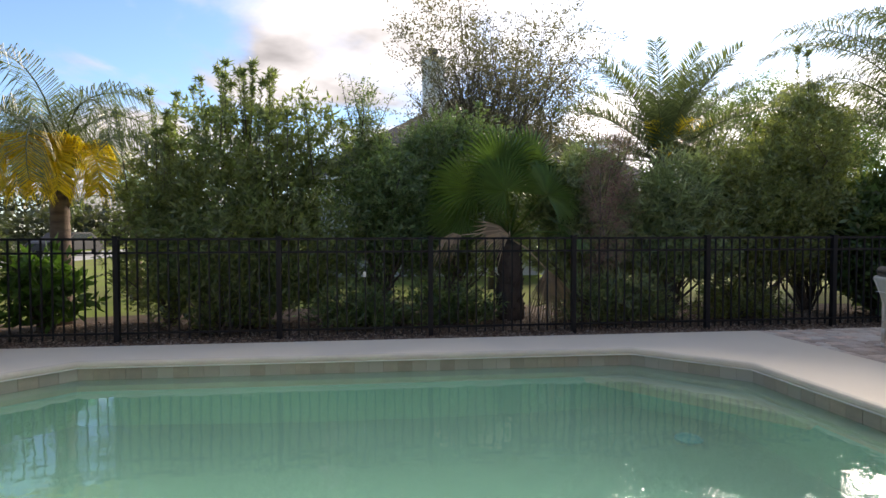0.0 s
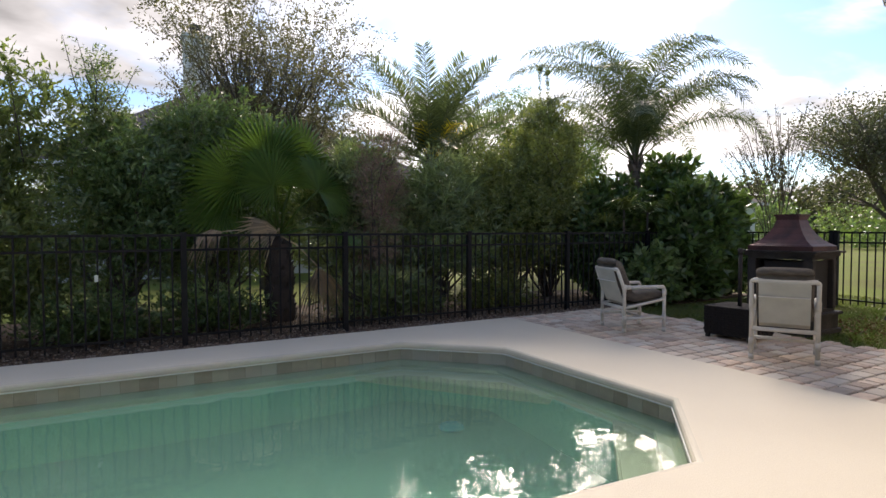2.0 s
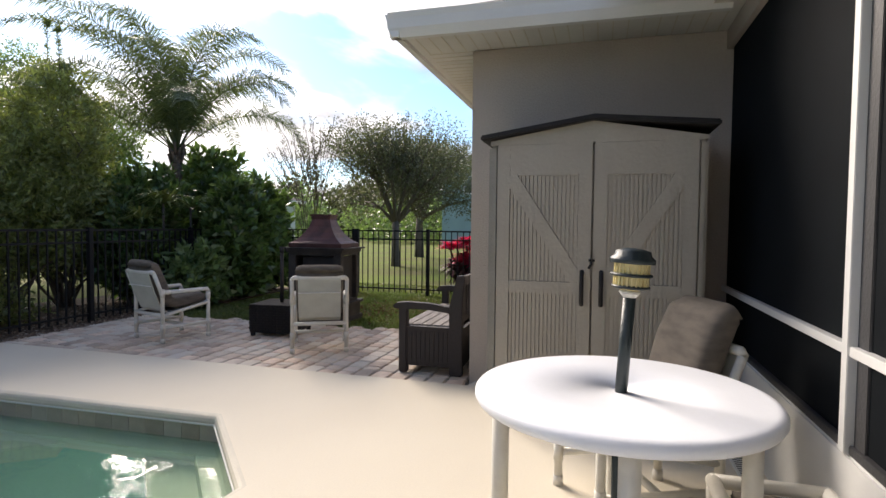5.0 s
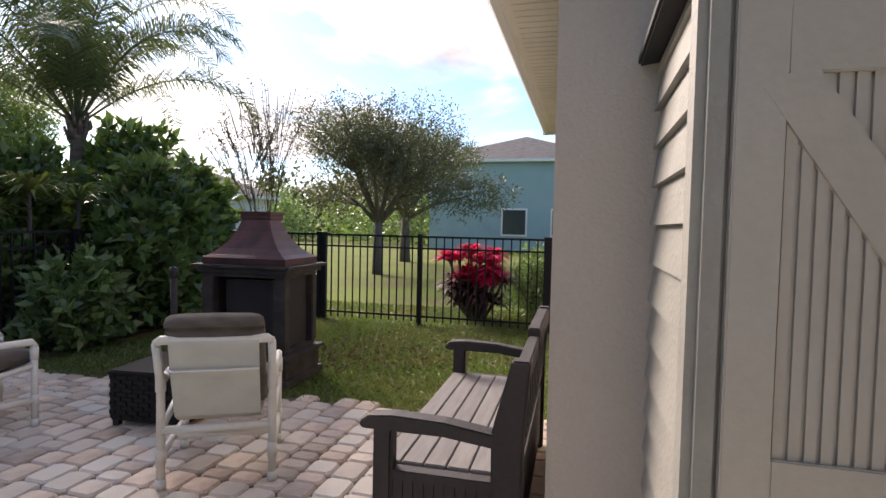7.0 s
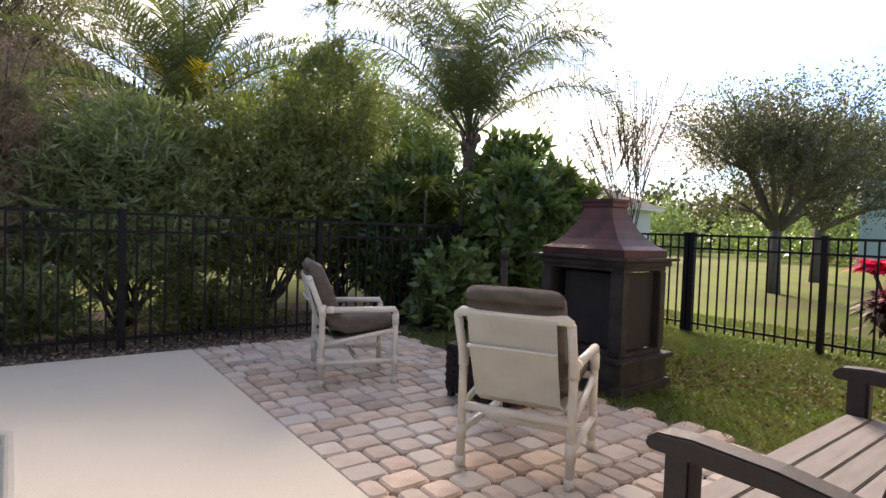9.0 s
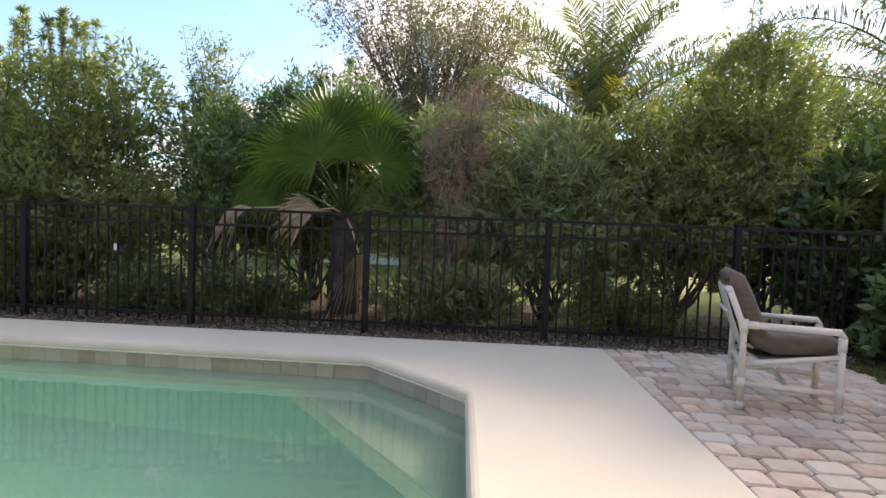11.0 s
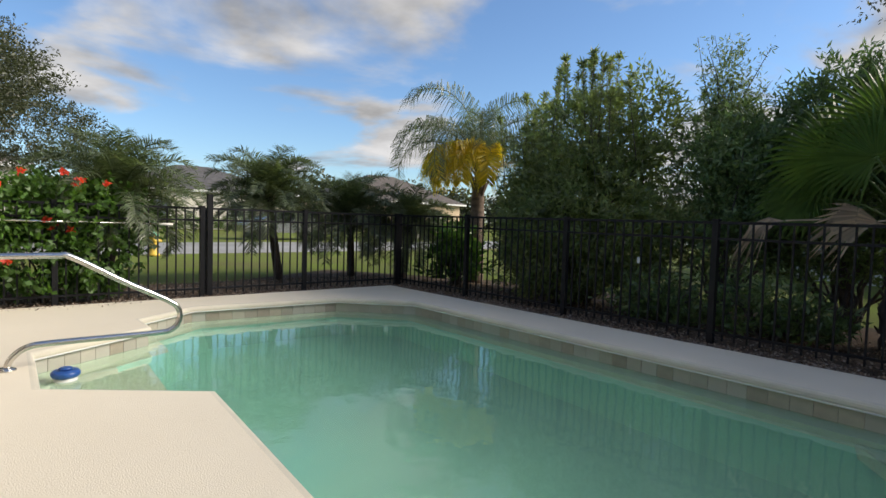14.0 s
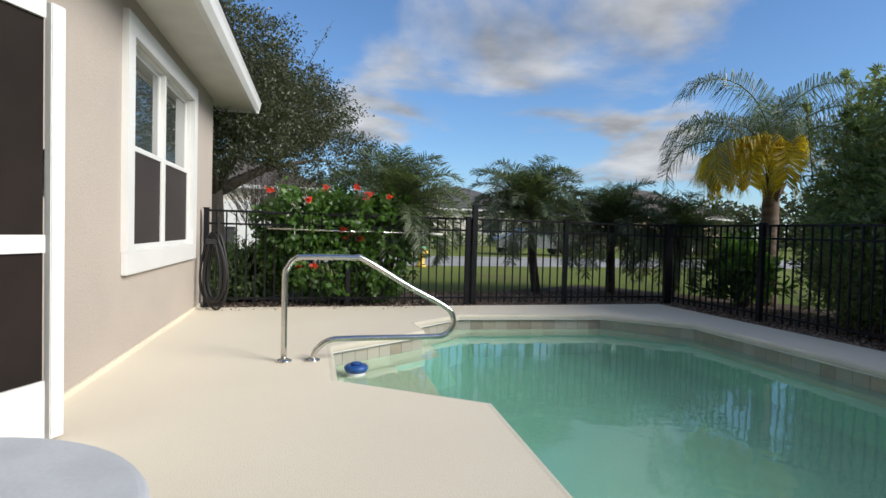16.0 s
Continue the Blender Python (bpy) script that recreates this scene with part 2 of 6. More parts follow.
YELLOW = foliage("leaf_palm_yellow", (0.66, 0.50, 0.035), (0.50, 0.36, 0.03), 0.5)
DRYLEAF = foliage("leaf_dry", (0.58, 0.48, 0.42), (0.34, 0.25, 0.21), 0.4, 0.8)
OAK = foliage("leaf_oak", (0.07, 0.078, 0.042), (0.035, 0.045, 0.025), 0.35)
GREYOAK = foliage("leaf_grey_oak", (0.085, 0.095, 0.06), (0.05, 0.06, 0.04), 0.35)
TWIGLEAF = foliage("leaf_sparse", (0.12, 0.115, 0.085), (0.07, 0.07, 0.05), 0.4)
VIBURNUM = foliage("leaf_viburnum", (0.10, 0.16, 0.055), (0.05, 0.09, 0.035), 0.35, 0.3)
REDLEAF = foliage("leaf_red", (0.60, 0.02, 0.13), (0.20, 0.012, 0.05), 0.4)
FLOWER = foliage("petal_red", (0.75, 0.09, 0.05), (0.6, 0.05, 0.04), 0.4, island=0.2)
BLADE = foliage("grass_blade", (0.085, 0.13, 0.032), (0.15, 0.125, 0.055), 0.35)
DEADGR = foliage("dead_leaf_litter", (0.13, 0.075, 0.04), (0.08, 0.05, 0.03), 0.1, 0.85)
BLUEWALL = material("blue_siding", (0.25, 0.37, 0.37), 0.8, var=0.08, scale=1)
CREAM = material("cream_stucco", (0.60, 0.56, 0.47), 0.85, var=0.08, scale=1)
PEACH = material("peach_stucco", (0.55, 0.42, 0.28), 0.85, var=0.08, scale=1)
WHITEWALL = material("white_stucco", (0.60, 0.62, 0.60), 0.85, var=0.08, scale=1)
TILEROOF = material("brown_roof", (0.10, 0.085, 0.075), 0.9, var=0.3, scale=3, fine=20)
PLASTBLUE = material("blue_plastic", (0.02, 0.09, 0.33), 0.35, var=0.1)
TEALPLAST = material("turquoise_plastic", (0.10, 0.55, 0.62), 0.4, var=0.1)
YPAINT = material("yellow_paint", (0.62, 0.42, 0.06), 0.5, var=0.2)
GPAINT = material("green_paint", (0.12, 0.36, 0.22), 0.5, var=0.2)
LAMPLENS = material("ribbed_lens", (0.72, 0.62, 0.32), 0.3, var=0.15)
LAMPDARK = material("lamp_dark_green", (0.022, 0.035, 0.038), 0.45, var=0.3, scale=9)


def glass_material():
    m = bpy.data.materials.new("window_glass")
    m.use_nodes = True
    b = m.node_tree.nodes["Principled BSDF"]
    b.inputs["Base Color"].default_value = (0.05, 0.06, 0.06, 1)
    b.inputs["Roughness"].default_value = 0.03
    b.inputs["Specular IOR Level"].default_value = 1.0
    b.inputs["Coat Weight"].default_value = 1.0
    return m


def water_material():
    """Still, cloudy green water: a mirror at a low angle, and a tinted, murky body that lets shallow steps show."""
    m = bpy.data.materials.new("pool_water")
    m.use_nodes = True
    nt = m.node_tree
    N, L = nt.nodes.new, nt.links.new
    b = nt.nodes["Principled BSDF"]
    b.inputs["Base Color"].default_value = (*WATER_COL, 1)
    b.inputs["Roughness"].default_value = 0.015
    b.inputs["IOR"].default_value = 1.39
    b.inputs["Transmission Weight"].default_value = WATER_CLEAR
    tc = N("ShaderNodeTexCoord")
    n, bp = N("ShaderNodeTexNoise"), N("ShaderNodeBump")
    n.inputs["Scale"].default_value, n.inputs["Detail"].default_value = 2.6, 3
    L(tc.outputs["Object"], n.inputs["Vector"])
    bp.inputs["Strength"].default_value, bp.inputs["Distance"].default_value = 0.16, 0.03
    L(n.outputs["Fac"], bp.inputs["Height"])
    L(bp.outputs[0], b.inputs["Normal"])
    return m


WATER_COL, WATER_CLEAR = (0.48, 0.76, 0.65), 0.84
GLASS, WATER = glass_material(), water_material()


# ---------- mesh helpers ----------
class Geo:
    """Collects vertices and faces for one mesh."""

    def __init__(self):
        self.v, self.f = [], []

    def add(self, verts, faces):
        n = len(self.v)
        self.v.extend(tuple(p) for p in verts)
        self.f.extend(tuple(i + n for i in face) for face in faces)
        return self

    def box(self, a, b, m=None, taper=0.0, top=None):
        (x0, y0, z0), (x1, y1, z1) = a, b
        t = taper
        p = [(x0, y0, z0), (x1, y0, z0), (x1, y1, z0), (x0, y1, z0), (x0 + t, y0 + t, z1), (x1 - t, y0 + t, z1), (x1 - t, y1 - t, z1), (x0 + t, y1 - t, z1)]
        if m is not None:
            p = [m @ Vector(q) for q in p]
        return self.add(p, [(3, 2, 1, 0), (4, 5, 6, 7), (0, 1, 5, 4), (1, 2, 6, 5), (2, 3, 7, 6), (3, 0, 4, 7)])

    def tube(self, path, radius, sides=8, caps=True):
        path = [Vector(p) for p in path]
        rad = radius if isinstance(radius, (list, tuple)) else [radius] * len(path)
        n0, prev = len(self.v), None
        for i, p in enumerate(path):
            d = (path[min(i + 1, len(path) - 1)] - path[max(i - 1, 0)]).normalized()
            side = prev - d * prev.dot(d) if prev is not None else Vector((0.31, 0.95, 0.05)).cross(d)
            if side.length < 1e-4:
                side = Vector((1, 0, 0)).cross(d)
            side.normalize()
            prev, other = side, d.cross(side)
            for k in range(sides):
                a = 2 * math.pi * k / sides
                self.v.append(tuple(p + rad[i] * (math.cos(a) * side + math.sin(a) * other)))
        for i in range(len(path) - 1):
            for k in range(sides):
                a, b = n0 + i * sides + k, n0 + i * sides + (k + 1) % sides
                self.f.append((a, b, b + sides, a + sides))
        if caps:
            self.f.append(tuple(n0 + k for k in reversed(range(sides))))
            self.f.append(tuple(n0 + (len(path) - 1) * sides + k for k in range(sides)))
        return self

    def lathe(self, profile, centre=(0, 0, 0), sides=24):
        """profile: radius, z from bottom to top."""
        n0 = len(self.v)
        cx, cy, cz = centre
        for r, z in profile:
            for k in range(sides):
                a = 2 * math.pi * k / sides
                self.v.append((cx + r * math.cos(a), cy + r * math.sin(a), cz + z))
        for i in range(len(profile) - 1):
            for k in range(sides):
                a, b = n0 + i * sides + k, n0 + i * sides + (k + 1) % sides
                self.f.append((a, b, b + sides, a + sides))
        self.f.append(tuple(n0 + k for k in reversed(range(sides))))
        self.f.append(tuple(n0 + (len(profile) - 1) * sides + k for k in range(sides)))
        return self

    def prism(self, outline, z0, z1):
        n = len(outline)
        self.add([(x, y, z0) for x, y in outline] + [(x, y, z1) for x, y in outline],
                 [tuple(reversed(range(n))), tuple(range(n, 2 * n))] + [(i, (i + 1) % n, n + (i + 1) % n, n + i) for i in range(n)])
        return self


def mesh_of(name, geo, mat, smooth=False, bevel=0.0, segments=2):
    me = bpy.data.meshes.new(name)
    me.from_pydata(geo.v, [], geo.f)
    if bevel:
        bm = bmesh.new()
        bm.from_mesh(me)
        bmesh.ops.remove_doubles(bm, verts=bm.verts, dist=1e-5)
        edges = [e for e in bm.edges if len(e.link_faces) == 2 and e.calc_face_angle(0) > 0.6]
        bmesh.ops.bevel(bm, geom=edges, offset=bevel, segments=segments, affect="EDGES", clamp_overlap=True)
        bm.to_mesh(me)
        bm.free()
    me.materials.append(mat)
    if smooth:
        me.polygons.foreach_set("use_smooth", [True] * len(me.polygons))
    me.update()
    return me


def part(name, geo, mat, parent=None, label="", smooth=False, bevel=0.0, at=None, kind="", segments=2):
    me = geo if isinstance(geo, bpy.types.Mesh) else mesh_of(name, geo, mat, smooth, bevel, segments)
    ob = new(name, me)
    ob.parent = parent
    if at is not None:
        ob.matrix_basis = at
    return tagged(ob, label, kind=kind)


def thing(name, at, label, category, group=""):
    ob = new(name)
    ob.empty_display_size = 0.2
    ob.matrix_basis = at
    return tagged(ob, label, category, group)


def structure(name, geo, mat, label="", bevel=0.0, at=None, smooth=False):
    return part(name, geo, mat, None, label, smooth, bevel, at, "structure")


def place(x, y, z=0.0, turn=0.0, size=1.0):
    return Matrix.Translation((x, y, z)) @ Matrix.Rotation(radians(turn), 4, "Z") @ Matrix.Scale(size, 4)

# ---------- pool and deck ----------
POOL = [(4.13, 6.66), (4.97, 5.85), (5.03, 3.79), (4.22, 3.01), (0.86, 3.25), (0.205, 2.37), (-0.89, 2.40), (-1.52, 3.38),
        (-2.00, 3.38), (-2.55, 4.06), (-2.41, 5.94), (-1.62, 6.73)]
WATER_Z = -0.19
DECK_OUT = [(-3.32, 0.2), (-3.32, 7.50), (6.25, 7.50), (6.27, 2.32), (6.40, 2.28), (6.40, 0.2)]


def offset(loop, d):
    """The loop moved outwards (d > 0) or inwards; the loop runs clockwise or not."""
    area = sum(a[0] * b[1] - b[0] * a[1] for a, b in zip(loop, loop[1:] + loop[:1]))
    s = 1 if area > 0 else -1
    out = []
    n = len(loop)
    for i in range(n):
        p0, p1, p2 = Vector(loop[i - 1]), Vector(loop[i]), Vector(loop[(i + 1) % n])
        d1, d2 = (p1 - p0).normalized(), (p2 - p1).normalized()
        n1, n2 = Vector((d1.y, -d1.x)) * s, Vector((d2.y, -d2.x)) * s
        b = (n1 + n2)
        b = b / max(b.length_squared, 0.3) * 2
        q = p1 + b * d * 1.0
        out.append((q.x, q.y))
    return out


def sheet_with_hole(name, outer, inner, z, mat):
    bm = bmesh.new()
    for loop in (outer, inner):
        vs = [bm.verts.new((x, y, z)) for x, y in loop]
        for i in range(len(vs)):
            bm.edges.new((vs[i], vs[(i + 1) % len(vs)]))
    bmesh.ops.triangle_fill(bm, edges=bm.edges[:], use_beauty=True, use_dissolve=False)
    bmesh.ops.recalc_face_normals(bm, faces=bm.faces[:])
    for f in bm.faces:
        if f.normal.z < 0:
            f.normal_flip()
    me = bpy.data.meshes.new(name)
    bm.to_mesh(me)
    bm.free()
    me.materials.append(mat)
    return me


def ring(geo, loop_a, za, loop_b, zb):
    n = len(loop_a)
    geo.add([(x, y, za) for x, y in loop_a] + [(x, y, zb) for x, y in loop_b],
            [(i, (i + 1) % n, n + (i + 1) % n, n + i) for i in range(n)])


def build_pool():
    part("deck", sheet_with_hole("deck", DECK_OUT, offset(POOL, 0.05), 0.0, DECK), DECK, None, "cream textured pool deck", kind="structure")
    g = Geo()
    ring(g, DECK_OUT, -0.12, DECK_OUT, 0.0)
    structure("deck_edge", g, DECK, "cream edge of the pool deck")
    # rounded nose of the deck: from the flat over the quarter round to the bead
    g = Geo()
    prof = [(0.051, 0.0), (0.03, -0.002), (0.014, -0.009), (0.004, -0.024), (0.0, -0.045), (0.004, -0.062), (0.02, -0.066)]
    for (d0, z0), (d1, z1) in zip(prof, prof[1:]):
        ring(g, offset(POOL, d0), z0, offset(POOL, d1), z1)
    structure("coping", g, LIP, "rounded cream coping round the pool", smooth=True)
    g = Geo()
    ring(g, offset(POOL, 0.03), -0.060, offset(POOL, -0.004), -0.062)
    ring(g, offset(POOL, -0.004), -0.062, offset(POOL, -0.004), -0.072)
    ring(g, offset(POOL, -0.004), -0.072, offset(POOL, 0.04), -0.073)
    structure("trim", g, WHITE, "thin white bead under the coping")
    g = Geo()
    w = offset(POOL, 0.035)
    ring(g, w, -0.06, w, -0.235)
    pool_wall = structure("pool_wall", g, GROUT, "grout bed of the waterline tiles")
    # shell: a narrow ledge under the tiles, then the walls and floor
    g = Geo()
    led = offset(POOL, -0.12)
    deep = offset(POOL, -0.30)
    ring(g, w, -0.235, offset(POOL, 0.0), -0.26)
    ring(g, offset(POOL, 0.0), -0.26, led, -0.30)
    ring(g, led, -0.30, offset(POOL, -0.14), -0.5)
    structure("pool_ledge", g, PLASTER, "pale plaster ledge under the tiles")
    # walls and floor carry the water's depth tint in their colour
    g = Geo()
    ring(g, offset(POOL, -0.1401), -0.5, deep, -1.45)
    structure("pool_shell", g, DEPTH_TINT, "plaster pool shell tinted green for the water's depth")
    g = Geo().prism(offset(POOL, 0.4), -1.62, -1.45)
    structure("pool_floor", g, DEPTH_TINT, "plaster pool floor tinted green for the water's depth")
    # corner benches and entry steps below the water
    steps = [("pool_bench", [(3.45, 6.62), (4.10, 6.63), (4.94, 5.83), (4.99, 4.75)], -0.40), ("pool_bench", [(5.0, 4.35), (5.0, 3.80), (4.20, 3.03), (3.75, 3.07)], -0.42)]
    for n, loop, z in steps:
        structure(n, Geo().prism(loop, z - 0.3, z), PLASTER, "submerged plaster corner bench", bevel=0.02)
    for i, (a, z) in enumerate(((0.30, -0.40), (0.0, -0.66))):
        loop = [(0.84 - a, 3.20 - a), (0.205 - a * 0.4, 2.38), (-0.89 + a * 0.4, 2.41), (-1.48 + a, 3.30 - a)]
        structure("pool_step", Geo().prism(loop, z - 0.2, z), PLASTER, "submerged plaster entry step", bevel=0.02)
    # water
    g = Geo()
    inner = offset(POOL, 0.03)
    g.add([(x, y, WATER_Z) for x, y in inner], [tuple(range(len(inner)))])
    me = mesh_of("pool_water", g, WATER)
    bm = bmesh.new()
    bm.from_mesh(me)
    bmesh.ops.triangulate(bm, faces=bm.faces[:])
    for f in bm.faces:
        if f.normal.z < 0:
            f.normal_flip()
    bm.to_mesh(me)
    bm.free()
    ob = new("water", me)
    tagged(ob, "still cloudy green swimming pool water", kind="structure")
    ob.visible_shadow = False
    return pool_wall


pool_wall = build_pool()

# ---------- ground ----------
def build_ground():
    loop = [(-3.32, -8.9), (-3.32, 7.50), (6.25, 7.5), (6.25, 2.3), (12.05, 2.3), (12.05, -8.9)]
    outer = [(-900, -900), (900, -900), (900, 900), (-900, 900)]
    me = sheet_with_hole("ground", outer, loop, -0.035, GRASS)
    part("ground", me, GRASS, None, "green lawn reaching the horizon", kind="structure")
    # planting beds behind the fence
    g = Geo().prism([(-3.34, 7.49), (-3.34, 9.9), (-0.5, 10.6), (7.0, 10.4), (12.2, 9.6), (12.2, 7.49), (8.5, 7.3)], -0.1, -0.018)
    structure("mulch_bed", g, MULCH, "dark mulch planting bed behind the fence")
    g = Geo().prism([(-3.31, 0.9), (-3.31, 9.9), (-6.5, 8.0), (-5.2, 5.5), (-5.0, 0.5)], -0.1, -0.022)
    structure("mulch_bed", g, MULCH, "brown bark mulch bed along the side fence")
    g = Geo().prism([(-40, -60), (-12.6, -60), (-12.2, 5), (-12.8, 20), (-14, 40), (-12, 80), (-19.5, 80), (-20.5, 40), (-18.9, 20), (-18.4, 5), (-18.4, -60)][1:], -0.1, -0.02)
    structure("road", g, ASPHALT, "pale grey residential road")
    g = Geo().box((6.255, 2.2, -0.12), (8.4, 7.55, -0.03))
    return structure("paver_bed", g, SAND, "sand bed of the paver patio")


paver_bed = build_ground()


# ---------- house ----------
def build_house():
    H = 2.76
    EX, EY = 5.93, 2.78      # outer edges of the soffit
    # east wing beside the patio
    g = Geo().box((6.40, -8.5, -0.1), (12.1, 2.335, H))
    structure("wall_east_wing", g, STUCCO, "taupe stucco house wall", bevel=0.012)
    
    # west wing, very slightly turned
    W = Matrix.Translation((1.0, 0.78, 0)) @ Matrix.Rotation(radians(-1.6), 4, "Z")
    wx0, wx1, wz0, wz1 = -3.86, -1.72, 0.80, 2.44      # window opening in the wing's own frame
    g = Geo()
    g.box((-5.25, -0.22, -0.1), (0.05, 0.0, wz0), W)
    g.box((-5.25, -0.22, wz1), (0.05, 0.0, H), W)
    g.box((-5.25, -0.22, wz0), (wx0, 0.0, wz1), W)
    g.box((wx1, -0.22, wz0), (0.05, 0.0, wz1), W)
    structure("wall_west_wing", g, STUCCO, "warm taupe stucco house wall with a window")
    structure("wall_west_end", Geo().box((-5.25, -9, -0.1), (-5.03, -0.22, H), W), STUCCO, "taupe stucco end wall")
    structure("wall_porch_return", Geo().box((-0.17, -0.42, -0.1), (0.05, -0.22, H), W), STUCCO, "taupe stucco return wall")
    structure("wall_inner", Geo().box((-5.0, -3.0, -0.1), (6.3, -2.8, H)), WHITE, "plain back wall of the porch")
    structure("floor_inside", Geo().box((-4.8, -9, -0.12), (6.4, 0.2, -0.01)), DECK, "plain floor inside the house")
    # plaster ledge at the foot of the wall
    structure("baseboard", Geo().box((-5.25, 0.0, -0.02), (0.0, 0.018, 0.035), W), DECK, "cream footing line at the wall")
    # soffits
    g = Geo()
    g.box((EX, -8.5, H), (12.66, EY, H + 0.02))
    structure("soffit", g, SOFFIT, "cream vinyl soffit under the eaves")
    g = Geo()
    for i in range(30):
        y = 2.70 - i * 0.105
        if y > 0.4:
            g.box((EX + 0.06, y, H - 0.004), (6.40, y + 0.008, H - 0.0005))
    for i in range(60):
        x = 6.42 + i * 0.105
        if x < 12.5:
            g.box((x, 2.32, H - 0.004), (x + 0.008, EY - 0.06, H - 0.0005))
    part("soffit_rib", g, LIP, None, "thin grooves of the vinyl soffit", kind="structure")
    structure("soffit_west", Geo().box((-5.85, -9, H), (0.9, 0.46, H + 0.02), W), SOFFIT, "cream soffit of the west wing")
    structure("soffit_porch", Geo().box((0.9, -3, H - 0.001), (5.93, 0.62, H + 0.019)), SOFFIT, "cream soffit over the porch")
    # gutters and fascia
    def gutter(name, a, b, out, m=None):
        a, b, out = Vector(a), Vector(b), Vector(out)
        g = Geo()
        prof = [(0, -0.03), (0.05, -0.03), (0.09, 0.03), (0.10, 0.10), (0.115, 0.14), (0.0, 0.14)]
        pts = []
        for p in (a, b):
            pts += [p + out * d + Vector((0, 0, z)) for d, z in prof]
        if m is not None:
            pts = [m @ p for p in pts]
        n = len(prof)
        g.add(pts, [(i, (i + 1) % n, n + (i + 1) % n, n + i) for i in range(n)] + [tuple(range(n)), tuple(reversed(range(n, 2 * n)))])
        structure(name, g, WHITE, "white painted gutter along the eave")
    gutter("gutter", (EX, 0.5, H), (EX, EY + 0.08, H), (-1, 0, 0))
    gutter("gutter", (EX - 0.08, EY, H), (12.73, EY, H), (0, 1, 0))
    gutter("gutter", (12.66, -8, H), (12.66, EY + 0.08, H), (1, 0, 0))
    gutter("gutter", (-5.95, 0.46, H), (0.9, 0.46, H), (0, 1, 0), W)
    gutter("gutter", (-5.85, -8, H), (-5.85, 0.54, H), (-1, 0, 0), W)
    # roofs
    def roof(name, x0, x1, y0, y1, z, m=None, rise=0.45):
        w = min(x1 - x0, y1 - y0) / 2
        r = w * rise
        if x1 - x0 < y1 - y0:
            cx = (x0 + x1) / 2
            top = [(cx, y0 + w, z + r), (cx, y1 - w, z + r)]
            v = [(x0, y0, z), (x1, y0, z), (x1, y1, z), (x0, y1, z)] + top
            f = [(0, 1, 4), (1, 2, 5, 4), (2, 3, 5), (3, 0, 4, 5), (3, 2, 1, 0)]
        else:
            cy = (y0 + y1) / 2
            top = [(x0 + w, cy, z + r), (x1 - w, cy, z + r)]
            v = [(x0, y0, z), (x1, y0, z), (x1, y1, z), (x0, y1, z)] + top
            f = [(0, 1, 5, 4), (1, 2, 5), (2, 3, 4, 5), (3, 0, 4), (3, 2, 1, 0)]
        if m is not None:
            v = [m @ Vector(p) for p in v]
        return structure(name, Geo().add(v, f), SHINGLE, "dark grey shingle roof")
    roof("roof_east", EX - 0.06, 12.72, -8.7, EY + 0.06, H + 0.145)
    roof("roof_west", -5.95, 6.5, -9, 0.59, H + 0.15, W)
    # window
    win = structure("window_1", Geo().box((wx0 - 0.16, 0.0, wz0 - 0.17), (wx1 + 0.16, 0.045, wz0), W), WHITE, "white framed double sash window", bevel=0.004)
    for n, a, b in (("trim", (wx0 - 0.16, 0.0, wz1), (wx1 + 0.16, 0.045, wz1 + 0.15)), ("trim", (wx0 - 0.16, 0.0, wz0 + 0.001), (wx0, 0.045, wz1 - 0.001)),
                    ("trim", (wx1, 0.0, wz0 + 0.001), (wx1 + 0.16, 0.045, wz1 - 0.001)), ("window_sill", (wx0, -0.13, wz0 - 0.01), (wx1, -0.001, wz0 + 0.012)),
                    ("trim", (wx0 - 0.001, -0.13, wz0 + 0.012), (wx0 + 0.012, -0.001, wz1)), ("trim", (wx1 - 0.012, -0.13, wz0 + 0.012), (wx1 + 0.001, -0.001, wz1)),
                    ("trim", (wx0, -0.13, wz1 - 0.012), (wx1, -0.001, wz1 + 0.001))):
        part(n, Geo().box(a, b, W), WHITE, win, "white painted window surround")
    mid = (wx0 + wx1) / 2
    for x0, x1 in ((wx0 + 0.013, mid - 0.03), (mid + 0.03, wx1 - 0.013)):
        zm = (wz0 + wz1) / 2 + 0.0
        for z0, z1, y in ((wz0 + 0.013, zm + 0.02, -0.015), (zm - 0.02, wz1 - 0.013, -0.045)):
            g = Geo()
            s = 0.04
            g.box((x0, y - 0.03, z0), (x0 + s, y, z1), W).box((x1 - s, y - 0.03, z0), (x1, y, z1), W)
            g.box((x0 + s, y - 0.03, z0), (x1 - s, y, z0 + s), W).box((x0 + s, y - 0.03, z1 - s), (x1 - s, y, z1), W)
            fr = part("window_frame", g, WHITE, win, "white window sash")
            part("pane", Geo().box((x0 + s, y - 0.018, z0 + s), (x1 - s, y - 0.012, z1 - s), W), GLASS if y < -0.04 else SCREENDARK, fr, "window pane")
    part("mullion", Geo().box((mid - 0.03, -0.09, wz0), (mid + 0.03, -0.005, wz1), W), WHITE, win, "white mullion")
    g = Geo()
    for i in range(26):
        z = wz0 + 0.05 + i * 0.062
        g.box((wx0 + 0.02, -0.215, z), (wx1 - 0.02, -0.20, z + 0.045), W)
    part("blind", g, SOFFIT, win, "cream horizontal blind")


build_house()


